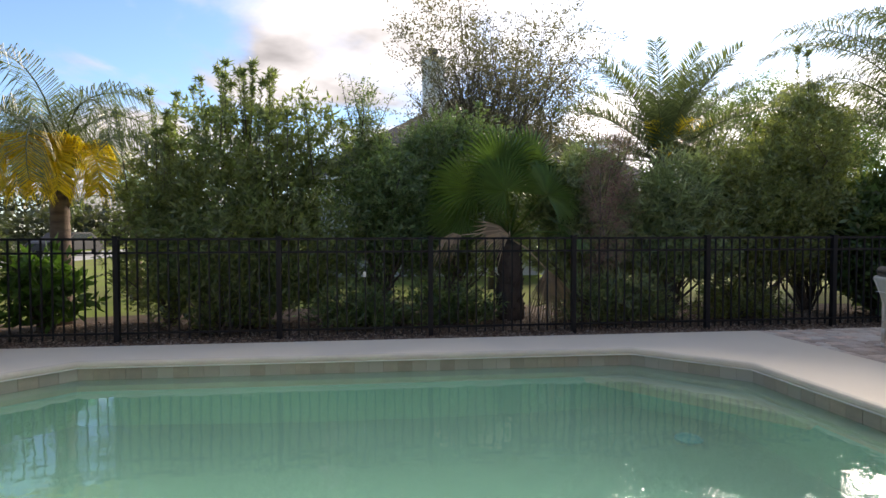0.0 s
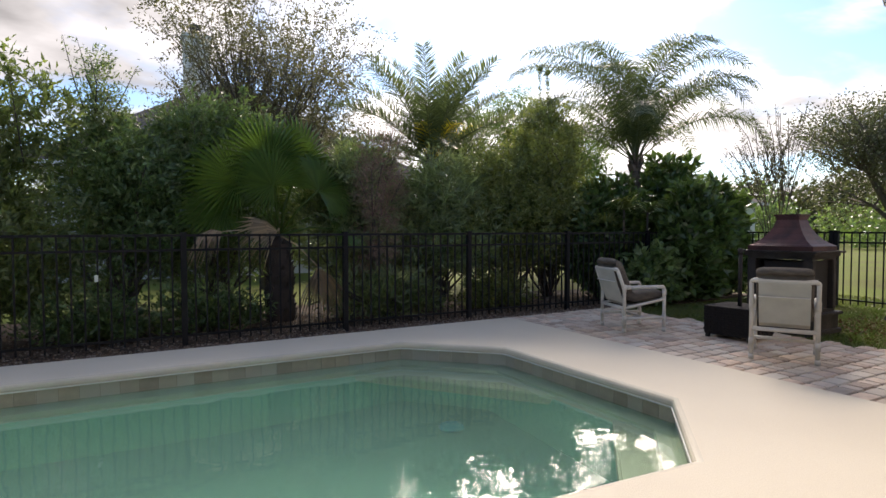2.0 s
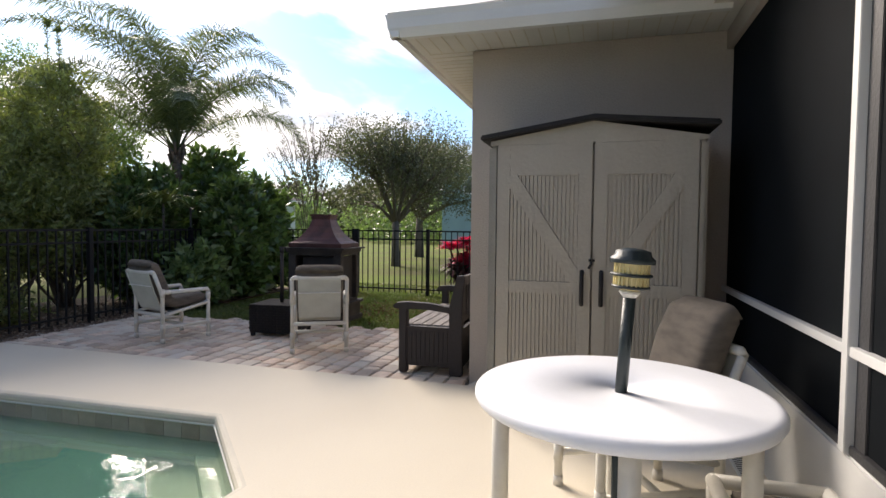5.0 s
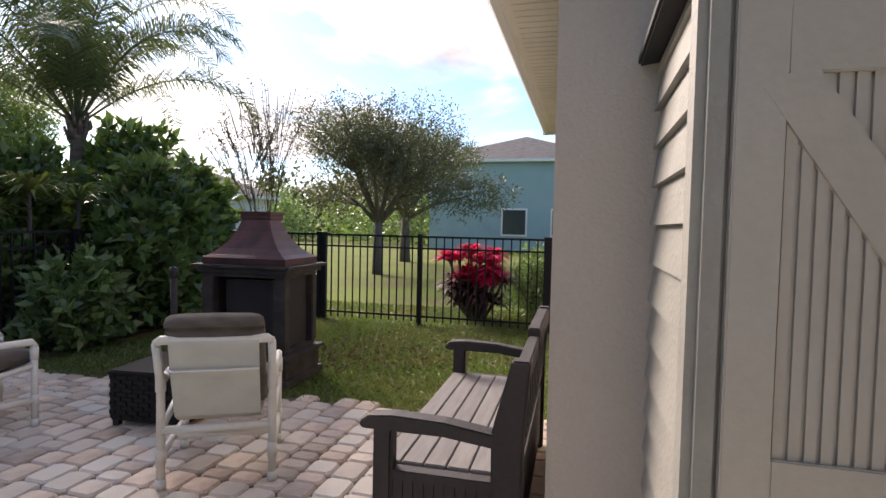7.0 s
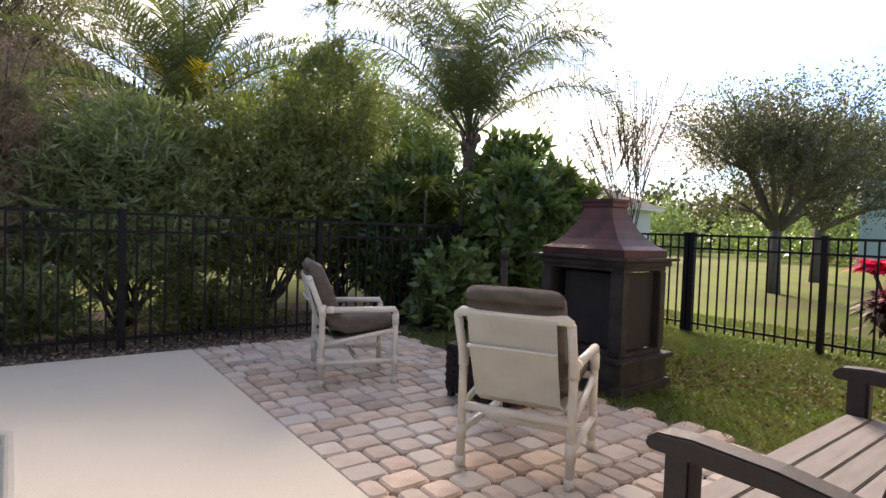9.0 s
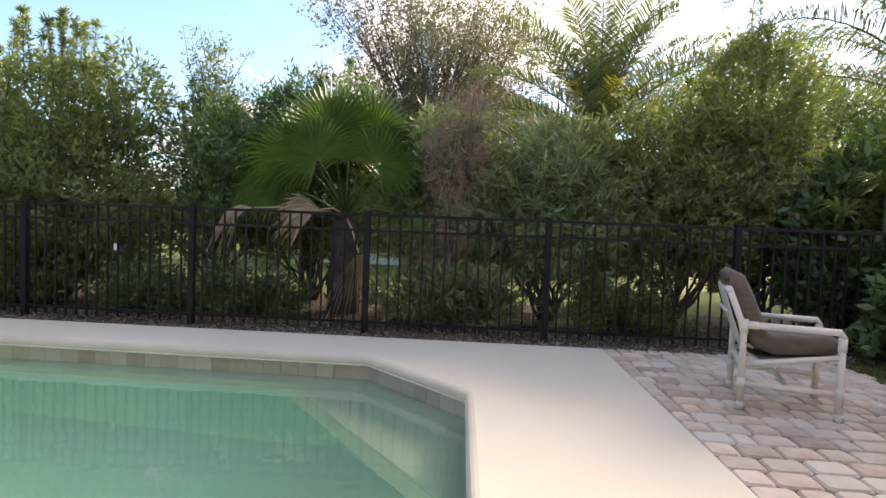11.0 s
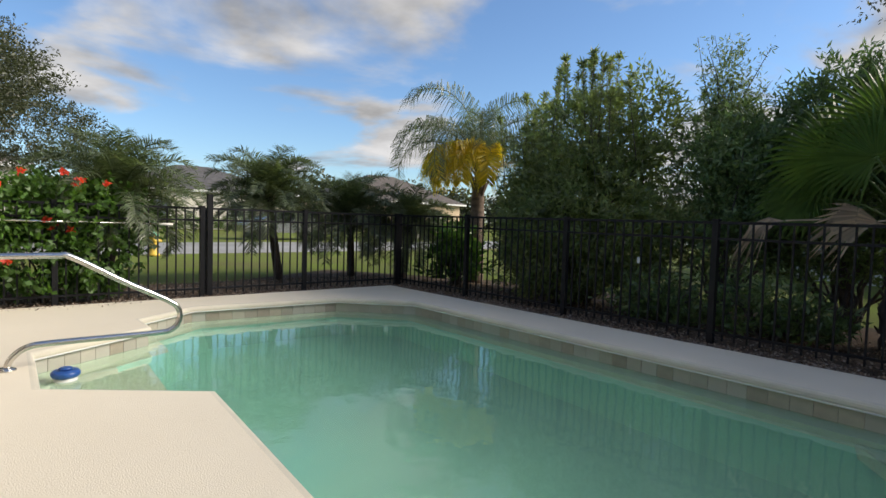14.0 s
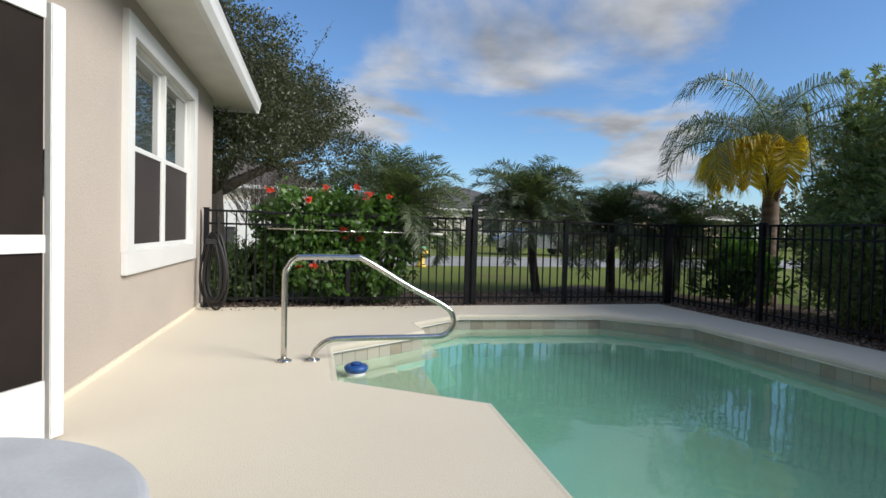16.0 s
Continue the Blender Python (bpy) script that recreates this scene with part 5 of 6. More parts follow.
shrub(31, 1.1, 8.45, 0.55, 0.85, 0.35, SHRUB_C, "low bushy plant at the fence foot", clusters=500, low=0.05)
shrub(32, 4.7, 8.4, 0.62, 0.95, 0.35, SHRUB_G, "low bushy plant at the fence foot", clusters=500, low=0.05, leaf=0.13, width=0.02)
shrub(33, 6.6, 8.4, 0.5, 0.75, 0.3, SHRUB_B, "low bushy plant at the fence foot", clusters=450, low=0.05)
shrub(34, 2.3, 8.5, 0.58, 0.8, 0.3, SHRUB_C, "low bushy plant at the fence foot", clusters=420, low=0.05)
shrub(35, 9.2, 7.45, 0.95, 0.5, 0.35, SHRUB_C, "low broad leaved plant in front of the fence", clusters=420, low=0.05, leaf=0.12, width=0.05)
shrub(36, -0.6, 8.35, 1.1, 0.9, 0.35, SHRUB_A, "low leafy growth at the fence foot", clusters=900, low=0.1)
shrub(37, -3.05, 8.75, 1.05, 0.5, 0.45, HIB, "light green leafy plant by the fence corner", clusters=170, low=0.1, leaf=0.15, width=0.05)
shrub(38, -4.15, 1.35, 0.85, 0.4, 0.6, SHRUB_C, "low dark bush outside the side fence", clusters=800, low=0.05)
shrub(39, 13.0, 2.9, 1.05, 0.55, 0.5, SHRUB_C, "small dark bush beyond the fence", clusters=500, low=0.05)


def hibiscus():
    blobs = [(-0.05, -0.55, 1.15, 0.45, 0.55, 0.42), (0, 0.2, 1.2, 0.45, 0.6, 0.45), (0.02, -0.25, 0.65, 0.45, 0.75, 0.5), (0.05, 0.45, 0.6, 0.4, 0.5, 0.5), (0, -0.75, 0.8, 0.3, 0.3, 0.4), (0, 0.85, 1.05, 0.3, 0.35, 0.35)]
    q = crown_quads(51, blobs, 1500, 8, 0.085, 0.062, up=0.1, drop=0.35, shell=0.7)
    rnd = random.Random(5)
    rs = np.random.RandomState(6)
    t = plant("hibiscus_shrub", (-3.80, 2.72, -0.03), "hibiscus shrub with glossy leaves and red flowers at the side fence", "shrub",
              stems(52, (0, 0, 0), [(b[0], b[1], b[2]) for b in blobs], 0.02), BARK, [("foliage", q, HIB)])
    for y, z in ((-0.98, 1.52), (-0.5, 1.42), (0.22, 1.47), (0.28, 1.52), (0.55, 1.5), (-0.05, 1.05), (0.02, 0.95), (-0.62, 0.58), (-0.42, 0.57), (-0.3, 1.58), (0.1, 1.6), (0.2, 0.92)):
        base = np.tile([0.42 + rnd.uniform(-0.08, 0.06), y, z], (14, 1)) + rs.normal(size=(14, 3)) * 0.012
        part("flower", quads_mesh("flower", leaves_at(rs, base, unit(rs.normal(size=(14, 3)) + [0.8, 0, 0]), 0.06, 0.05), FLOWER), FLOWER, t, "red hibiscus flower")


hibiscus()


def frond(rs, base, yaw, length, rise, droop, leaflet, n=44, width=0.022, hang=0.5, stalk=0.15, vee=0.35, twist=0.0, power=1.8):
    """A feather leaf: quads of its leaflets, and the points of its rachis."""
    m = 14
    s = np.linspace(0, 1, m)
    ang = rise - droop * s ** power
    seg = length / (m - 1)
    r = np.concatenate([[0], np.cumsum(np.cos(ang[:-1]) * seg)])
    z = np.concatenate([[0], np.cumsum(np.sin(ang[:-1]) * seg)])
    d = np.array([math.cos(yaw), math.sin(yaw), 0])
    sd = np.array([-math.sin(yaw), math.cos(yaw), 0])
    side_bend = twist * s ** 2 * length
    pts = np.array(base) + r[:, None] * d + z[:, None] * [0, 0, 1] + side_bend[:, None] * sd
    u = np.repeat(stalk + (1 - stalk) * np.linspace(0, 1, n) ** 0.95, 2)
    u = np.clip(u + rs.uniform(-0.006, 0.006, 2 * n), 0, 1)
    idx = u * (m - 1)
    i0 = np.minimum(idx.astype(int), m - 2)
    fr = (idx - i0)[:, None]
    p = pts[i0] * (1 - fr) + pts[i0 + 1] * fr
    tan = unit(pts[i0 + 1] - pts[i0])
    sgn = np.tile([1.0, -1.0], n)[:, None]
    side = unit(np.cross(tan, [0, 0, 1])) * sgn
    up = unit(np.cross(side * sgn, tan))
    prof = np.sin(np.clip(u, 0.02, 1) ** 0.8 * math.pi * 0.93 + 0.12) ** 0.6
    L = leaflet * (0.35 + 0.65 * prof) * rs.uniform(0.85, 1.12, 2 * n)
    w1 = unit(side + tan * (0.45 + 0.5 * u[:, None]) + up * vee * rs.uniform(-0.3, 1.9, (2 * n, 1)))
    w2 = unit(w1 - np.array([0, 0, hang]) * rs.uniform(0.6, 1.4, (2 * n, 1)))
    mid = p + w1 * (L * 0.5)[:, None]
    tip = mid + w2 * (L * 0.5)[:, None]
    wv = tan * (width / 2)
    a = np.stack([p - wv * 0.5, p + wv * 0.5, mid + wv, mid - wv], 1)
    b = np.stack([mid - wv, mid + wv, tip + wv * 0.12, tip - wv * 0.12], 1)
    return np.concatenate([a, b]), pts


def feather_palm(name, at, label, height, trunk_r, fronds, mat=None, trunk_mat=None, crownshaft=None, lean=(0, 0), group=""):
    """fronds: list of dicts for frond(); each may have its own 'mat'."""
    mat = mat or FROND
    trunk_mat = trunk_mat or PALMBARK
    t = thing(name, place(*at), label, "palm", group)
    g = Geo()
    pts, rad = [], []
    k = 16
    for i in range(k + 1):
        s = i / k
        pts.append((lean[0] * s, lean[1] * s, height * s))
        rad.append(trunk_r * (1.15 - 0.3 * s) * (1.0 + (0.07 if i % 2 else 0)))
    g.tube(pts, rad, 12)
    part("trunk", g, trunk_mat, t, "ringed trunk", smooth=True)
    head = (lean[0], lean[1], height)
    g = Geo()
    rnd = random.Random(3)
    for i in range(14):
        a = i * 2.4
        g.tube([(head[0] + trunk_r * 0.7 * math.cos(a), head[1] + trunk_r * 0.7 * math.sin(a), height - 0.28 + 0.02 * i), (head[0] + trunk_r * 1.5 * math.cos(a), head[1] + trunk_r * 1.5 * math.sin(a), height - 0.05 + 0.02 * i)], [0.035, 0.02], 5)
    part("leaf_stub", g, trunk_mat, t, "old leaf bases", smooth=True, kind="stuff")
    rs = np.random.RandomState(int(abs(at[0]) * 100) + 3)
    for fr in fronds:
        fr = dict(fr)
        fm = fr.pop("mat", mat)
        q, p = frond(rs, head, **fr)
        o = part("frond", quads_mesh("frond", q, fm), fm, t)
        L = len(p)
        part("rachis", Geo().tube([tuple(x) for x in p], [0.017 * (1 - 0.85 * i / (L - 1)) + 0.002 for i in range(L)], 5), fm, o, smooth=True)
    return t


def ring_fronds(seed, count, length, rise, droop, leaflet, **kw):
    rnd = random.Random(seed)
    out = []
    for i in range(count):
        k = i / max(1, count - 1)
        out.append(dict(yaw=i * 2.39996 + rnd.uniform(-0.2, 0.2), length=length * rnd.uniform(0.88, 1.08), rise=rise[0] + (rise[1] - rise[0]) * k + rnd.uniform(-0.08, 0.08),
                        droop=droop * rnd.uniform(0.85, 1.2), leaflet=leaflet, **kw))
    return out


# queen palm on the east side
feather_palm("queen_palm", (10.9, 9.35, -0.02), "tall queen palm with arching plumes behind the patio corner", 2.72, 0.105,
             ring_fronds(61, 23, 3.3, (1.62, 0.6), 1.85, 0.62, n=120, hang=1.0, width=0.020, power=2.0) + [dict(yaw=2.75, length=3.7, rise=1.2, droop=1.9, leaflet=0.55, n=130, hang=0.9, width=0.020, power=1.7)], lean=(0.0, 0.0))
# queen palms by the fence corner on the west side
feather_palm("queen_palm", (-3.15, 9.35, -0.02), "queen palm with green plumes and yellow dying fronds", 1.95, 0.13,
             ring_fronds(62, 14, 2.6, (1.6, 0.9), 3.0, 0.62, n=95, hang=1.8, power=1.6, width=0.015)
             + [dict(yaw=a, length=1.75, rise=1.5, droop=3.7, leaflet=0.6, n=130, hang=2.4, mat=YELLOW, width=0.026, power=1.1) for a in (-1.1, -0.6, -1.6, -2.1, -2.7, -1.35, -1.9)]
             + [dict(yaw=a, length=1.5, rise=0.5, droop=1.3, leaflet=0.35, n=34, hang=1.8, mat=DRYLEAF) for a in (-2.9, 0.1)])
feather_palm("queen_palm", (-3.4, 12.4, -0.02), "smaller queen palm further behind the corner", 1.75, 0.10, ring_fronds(63, 10, 2.0, (1.5, 0.5), 2.2, 0.45, n=50, hang=1.2))
# date palm in the bed
feather_palm("date_palm", (6.85, 11.0, -0.02), "date palm with stiff upright grey green fronds behind the shrubs", 2.65, 0.18,
             ring_fronds(64, 32, 2.4, (1.45, 0.15), 0.85, 0.36, n=100, hang=0.15, width=0.025, vee=0.6, power=1.6)
             + [dict(yaw=-2.3 + i * 0.75, length=1.2, rise=0.9, droop=1.0, leaflet=0.28, n=30, hang=0.1, mat=YELLOW) for i in range(3)])
# pygmy date palms outside the side fence
for i, (x, y, h, r) in enumerate(((-5.1, 6.25, 1.4, 1.3), (-5.0, 7.7, 1.1, 1.25), (-4.5, 8.6, 0.9, 1.2), (-4.45, 3.4, 1.3, 1.3))):
    feather_palm("pygmy_date_palm", (x, y, -0.03), "short pygmy date palm with fine arching fronds outside the side fence", h, 0.07,
                 ring_fronds(70 + i, 54, r * 0.95, (1.5, -0.25), 1.7, 0.30, n=66, hang=0.5, width=0.017, vee=0.6), trunk_mat=DARKBARK, lean=(0.18, -0.28 + 0.14 * i), group="pygmy date palms by the side fence")


def fan_leaf(rs, hub, face, upward, radius, segs=40, span=4.8, free=0.68, droop=0.25, slim=0.55):
    """A round fan leaf: pleated segments that part towards their tips."""
    face, upward = Vector(face).normalized(), Vector(upward)
    upward = (upward - face * upward.dot(face)).normalized()
    side = upward.cross(face)
    hub = np.array(hub)
    F, U, S = np.array(face), np.array(upward), np.array(side)
    a = (np.arange(segs + 1) / segs - 0.5) * span
    q = []
    for i in range(segs):
        a0, a1 = a[i], a[i + 1]
        am = (a0 + a1) / 2
        R = radius * (0.86 + 0.14 * math.cos(am)) * rs.uniform(0.94, 1.05)
        def at(r, t, lift=0.0, hang=0.0):
            return hub + (U * math.cos(t) + S * math.sin(t)) * r * R + F * lift * R - np.array([0, 0, 1]) * hang * R
        jf = 1 - free
        r1 = jf + free * 0.45
        p0, pa, pb, pm = at(0.02, am), at(jf, a0, 0.065), at(jf, a1, 0.065), at(jf, am, 0.125)
        k0, k1 = (at(r1, w * slim + am * (1 - slim), 0.06, droop * 0.12) for w in (a0, a1))
        km = at(r1, am, 0.12, droop * 0.12)
        tip = at(1.0, am, 0.05, droop * rs.uniform(0.5, 1.3))
        q += [(p0, pa, pm, p0), (p0, pm, pb, p0), (pa, k0, km, pm), (pm, km, k1, pb), (k0, tip, km, k0), (km, tip, k1, km)]
    return q


def fan_palm():
    t = thing("fan_palm", place(3.33, 9.02, -0.02), "young fan palm with wide green leaves and dead hanging leaves", "palm")
    g = Geo()
    pts, rad = [], []
    for i in range(15):
        s = i / 14
        pts.append((0.02 * math.sin(i), 0.02 * math.cos(i * 2), 1.15 * s))
        rad.append(0.21 - 0.06 * s + (0.018 if i % 2 else 0))
    g.tube(pts, rad, 14)
    part("trunk", g, DARKBARK, t, "dark fibrous trunk", smooth=True)
    g = Geo()
    for i in range(60):
        a, z = i * 2.4, 0.1 + i * 0.0175
        r0 = 0.2 - 0.05 * z
        g.tube([(r0 * math.cos(a), r0 * math.sin(a), z), ((r0 + 0.05) * math.cos(a), (r0 + 0.05) * math.sin(a), z + 0.07)], [0.022, 0.008], 4)
    part("leaf_stub", g, DARKBARK, t, "stubs of old leaves", kind="stuff")
    rs = np.random.RandomState(9)
    heart = (0, 0, 1.22)
    right, front = Vector((0.97, 0.25, 0)), Vector((0.25, -0.97, 0))
    # hub: to the right, to the front, up; radius; the way the blade points: right, up; how far its face looks up
    spec = [(-0.62, 0.10, 0.72, 0.78, -0.75, 0.7, 0.35), (-0.22, 0.15, 1.00, 0.80, -0.2, 1.0, 0.15), (0.28, 0.05, 1.02, 0.78, 0.35, 1.0, 0.15), (0.66, 0.10, 0.72, 0.76, 0.8, 0.6, 0.4),
            (0.80, 0.15, 0.36, 0.66, 1.0, 0.12, 0.8), (-0.80, 0.05, 0.34, 0.64, -1.0, 0.15, 0.7), (0.34, 0.50, 0.62, 0.66, 0.55, 0.7, 0.5), (-0.34, 0.50, 0.66, 0.66, -0.55, 0.75, 0.4),
            (0.72, 0.40, 0.08, 0.56, 1.0, -0.25, 1.3), (0.02, -0.15, 0.85, 0.70, 0.0, 1.0, -0.3), (-0.45, -0.5, 0.75, 0.72, -0.6, 0.7, 0.5), (0.45, -0.5, 0.78, 0.72, 0.6, 0.7, 0.5),
            (-0.60, -0.35, 0.25, 0.60, -1.0, 0.0, 0.9), (0.05, -0.7, 0.55, 0.66, 0.1, 0.8, 0.8)]
    for r, f, h, R, pr, pu, look_up in spec:
        hub = Vector(heart) + right * r + front * f + Vector((0, 0, h))
        points = right * pr + Vector((0, 0, pu))
        face = front + right * (r * 0.5) + Vector((0, 0, look_up))
        o = part("leaf", quads_mesh("leaf", np.array(fan_leaf(rs, tuple(hub), face, points, R, segs=38, span=4.7, free=0.5, droop=0.10, slim=0.45)), FANLEAF), FANLEAF, t, "round green fan leaf")
        mid = Vector(heart).lerp(hub, 0.5) + Vector((0, 0, 0.06))
        part("stalk", Geo().tube([heart, mid, hub], [0.018, 0.014, 0.010], 6), FANLEAF, o, "green leaf stalk", smooth=True)
    # two dead leaves lie over the top of the fence, one hangs at the foot of the trunk
    heart_v = Vector(heart)
    for hub, points, face, R, span, droop in ((Vector((-0.15, -0.60, 1.28)), Vector((-1.0, -0.35, 0.0)), Vector((0.0, -0.9, 0.8)), 0.58, 1.8, 0.30),
                                              (Vector((-0.85, -0.80, 1.27)), Vector((-0.6, -0.6, 0.0)), Vector((-0.1, -0.4, 1.0)), 0.48, 1.1, 0.7),
                                              (Vector((0.34, -0.72, 0.80)), Vector((0.08, -0.05, -1.0)), Vector((0.1, -1.0, 0.2)), 0.72, 1.5, 0.25)):
        o = part("dead_leaf", quads_mesh("dead_leaf", np.array(fan_leaf(rs, tuple(hub), face, points, R, segs=20, span=span, free=0.72, droop=droop, slim=0.5)), DRYLEAF), DRYLEAF, t, "dead pinkish tan fan leaf hanging down")
        part("stalk", Geo().tube([heart_v, heart_v.lerp(hub, 0.5) + Vector((0, 0, 0.06)), hub], [0.014, 0.011, 0.008], 6), DRYLEAF, o, "dry leaf stalk", smooth=True)


fan_palm()


def tree(name, seed, at, height, spread, label, leaf_mat, clusters=3000, per=8, leaf=0.07, width=0.035, trunk_r=0.12, fork=0.3, twiggy=0, sparse=False, category="tree", sr=0.9, group="", low=0.45, cspread=0.16):
    rnd = random.Random(seed)
    t = thing(name, place(*at), label, category, group)
    g = Geo()
    fz = height * fork
    g.tube([(0, 0, -0.1), (0.03, 0.02, fz * 0.5), (0, 0, fz)], [trunk_r * 1.25, trunk_r, trunk_r * 0.85], 10)
    blobs, tips = [], []
    for i in range(9):
        a = i * 2.4 + rnd.uniform(-0.3, 0.3)
        k = rnd.uniform(0.35, 0.85)
        z = height * rnd.uniform(low, 0.9)
        k *= math.cos((z / height - 0.55) * 1.6)
        tip = (spread * k * math.cos(a), spread * k * math.sin(a), z)
        tips.append(tip)
        mid = (tip[0] * 0.45, tip[1] * 0.45, fz + (z - fz) * 0.55)
        g.tube([(0, 0, fz * 0.9), mid, tip], [trunk_r * 0.6, trunk_r * 0.35, trunk_r * 0.08], 7)
        blobs.append((*tip, spread * 0.42, spread * 0.42, height * 0.15))
        for j in range(3):
            b = rnd.uniform(0, 6.28)
            end = (tip[0] + spread * 0.35 * math.cos(b), tip[1] + spread * 0.35 * math.sin(b), z + height * rnd.uniform(-0.05, 0.15))
            g.tube([mid, ((mid[0] + end[0]) / 2, (mid[1] + end[1]) / 2, (mid[2] + end[2]) / 2 + 0.05), end], [trunk_r * 0.25, trunk_r * 0.15, 0.008], 5)
    blobs.append((0, 0, height * 0.72, spread * 0.55, spread * 0.55, height * 0.24))
    q = [crown_quads(seed, blobs, clusters, per, leaf, width, spread=cspread, shell=0.35 if sparse else 0.6, up=0.2)]
    rs = np.random.RandomState(seed)
    for i in range(twiggy):
        a, k = rnd.uniform(0, 6.28), rnd.uniform(0.05, 1.0)
        b0 = Vector((spread * 0.55 * k * math.cos(a), spread * 0.55 * k * math.sin(a), height * rnd.uniform(0.45, 0.75)))
        e = b0 + Vector((math.cos(a) * 0.55 * k + rnd.uniform(-0.45, 0.45), math.sin(a) * 0.55 * k + rnd.uniform(-0.45, 0.45), 1.0)).normalized() * height * rnd.uniform(0.14, 0.36)
        g.tube([b0, b0.lerp(e, 0.5) + Vector((rnd.uniform(-0.06, 0.06), rnd.uniform(-0.06, 0.06), 0)), e], [0.012, 0.008, 0.003], 4)
        n = 52
        s = rs.uniform(0.05, 1, n)[:, None]
        base = np.array(b0) * (1 - s) + np.array(e) * s + rs.normal(size=(n, 3)) * (0.045 if leaf > 0.055 else 0.02)
        q.append(leaves_at(rs, base, unit(rs.normal(size=(n, 3)) + [0, 0, 0.6]), leaf, width))
    part("trunk", g, BARK, t, "branching trunk and limbs", smooth=True)
    q = np.concatenate(q)
    part("crown", quads_mesh("crown", q, leaf_mat), leaf_mat, t, "leafy crown")
    return t


tree("sparse_tree", 81, (4.0, 13.6, -0.03), 6.0, 2.7, "half bare twiggy tree in front of the neighbouring house", TWIGLEAF, clusters=4200, per=9, leaf=0.075, width=0.032, cspread=0.16, twiggy=190, sparse=True, trunk_r=0.07)
tree("brown_shrub_tree", 82, (4.7, 8.85, -0.03), 2.9, 0.5, "brown feathery dead looking shrub among the green ones", material("dead_twig", (0.36, 0.24, 0.17), 0.9, island=0.5), clusters=2000, per=14, leaf=0.055, width=0.006, trunk_r=0.03, low=0.3, cspread=0.1)
tree("conifer_sapling", 83, (1.2, 9.9, -0.03), 3.8, 0.42, "slender pale green sapling with tiered twigs", SHRUB_G, clusters=1300, per=8, leaf=0.08, width=0.022, trunk_r=0.03, fork=0.7, twiggy=8, sparse=True, low=0.3)
tree("oak_tree", 84, (-9.3, 0.2, -0.03), 5.6, 3.6, "large dark evergreen oak beside the house", OAK, clusters=19000, per=10, leaf=0.07, width=0.032, trunk_r=0.28, fork=0.35, twiggy=40, low=0.5)
tree("oak_tree", 85, (19.0, 7.85, -0.03), 4.6, 2.9, "grey green oak on the lawn beyond the fence", GREYOAK, clusters=2600, per=7, leaf=0.09, width=0.04, trunk_r=0.13, fork=0.34, twiggy=190, sparse=True, low=0.4, cspread=0.3)
tree("oak_tree", 86, (24.6, 8.9, -0.03), 5.2, 3.4, "grey green oak on the lawn beyond the fence", GREYOAK, clusters=4200, per=8, leaf=0.11, width=0.05, trunk_r=0.18, fork=0.35, twiggy=120, sparse=True, low=0.4, cspread=0.3)
tree("bare_shrub", 87, (-8.1, 1.5, -0.03), 2.3, 1.3, "bare brown twiggy shrub in front of the pale garage", BARK, clusters=60, per=2, leaf=0.05, width=0.01, trunk_r=0.03, twiggy=120, sparse=True, fork=0.1, category="shrub")
tree("wispy_shrub", 88, (11.95, 7.0, -0.03), 3.5, 0.9, "tall wispy bare stems behind the fireplace", TWIGLEAF, clusters=60, per=3, leaf=0.055, width=0.022, trunk_r=0.02, twiggy=34, sparse=True, fork=0.12, category="shrub")
tree("backdrop_tree", 89, (10.0, 14.0, -0.03), 5.0, 1.9, "dark evergreen tree behind the hedge", SHRUB_C, clusters=3600, per=8, leaf=0.09, width=0.035, trunk_r=0.1, low=0.35)
tree("backdrop_tree", 90, (12.4, 13.6, -0.03), 4.4, 1.8, "dark evergreen tree behind the hedge", SHRUB_C, clusters=3200, per=8, leaf=0.09, width=0.035, trunk_r=0.1, low=0.35)


def spiky(name, seed, at, n, length, width, mat, label, hub=0.3, category="shrub", spread=1.0, up=0.5, stems_n=1, droop=0.25):
    """Strap leaves in rosettes."""
    rs = np.random.RandomState(seed)
    q = []
    t = thing(name, place(*at), label, category)
    g = Geo()
    for k in range(stems_n):
        c = np.array([rs.uniform(-1, 1) * spread * 0.35, rs.uniform(-1, 1) * spread * 0.35, hub * rs.uniform(0.5, 1.2)]) if stems_n > 1 else np.array([0, 0, hub])
        g.tube([(c[0] * 0.3, c[1] * 0.3, 0), tuple(c)], 0.02, 6)
        a = rs.uniform(0, 6.28, n)
        e = rs.uniform(-0.2, 1.0, n) + up
        way = unit(np.stack([np.cos(a), np.sin(a), e], 1))
        L = (length * rs.uniform(0.7, 1.1, n))[:, None]
        side = unit(np.cross(way, [0, 0, 1.0])) * width / 2
        mid = c + way * L * 0.55
        tip = mid + unit(way - [0, 0, droop * 3]) * L * 0.45
        q.append(np.stack([c - side * 0.7, c + side * 0.7, mid + side, mid - side], 1))
        q.append(np.stack([mid - side, mid + side, tip + side * 0.05, tip - side * 0.05], 1))
    part("stem", g, BARK, t, smooth=True, kind="stuff" if stems_n > 1 else "")
    part("foliage", quads_mesh("foliage", np.concatenate(q), mat), mat, t)


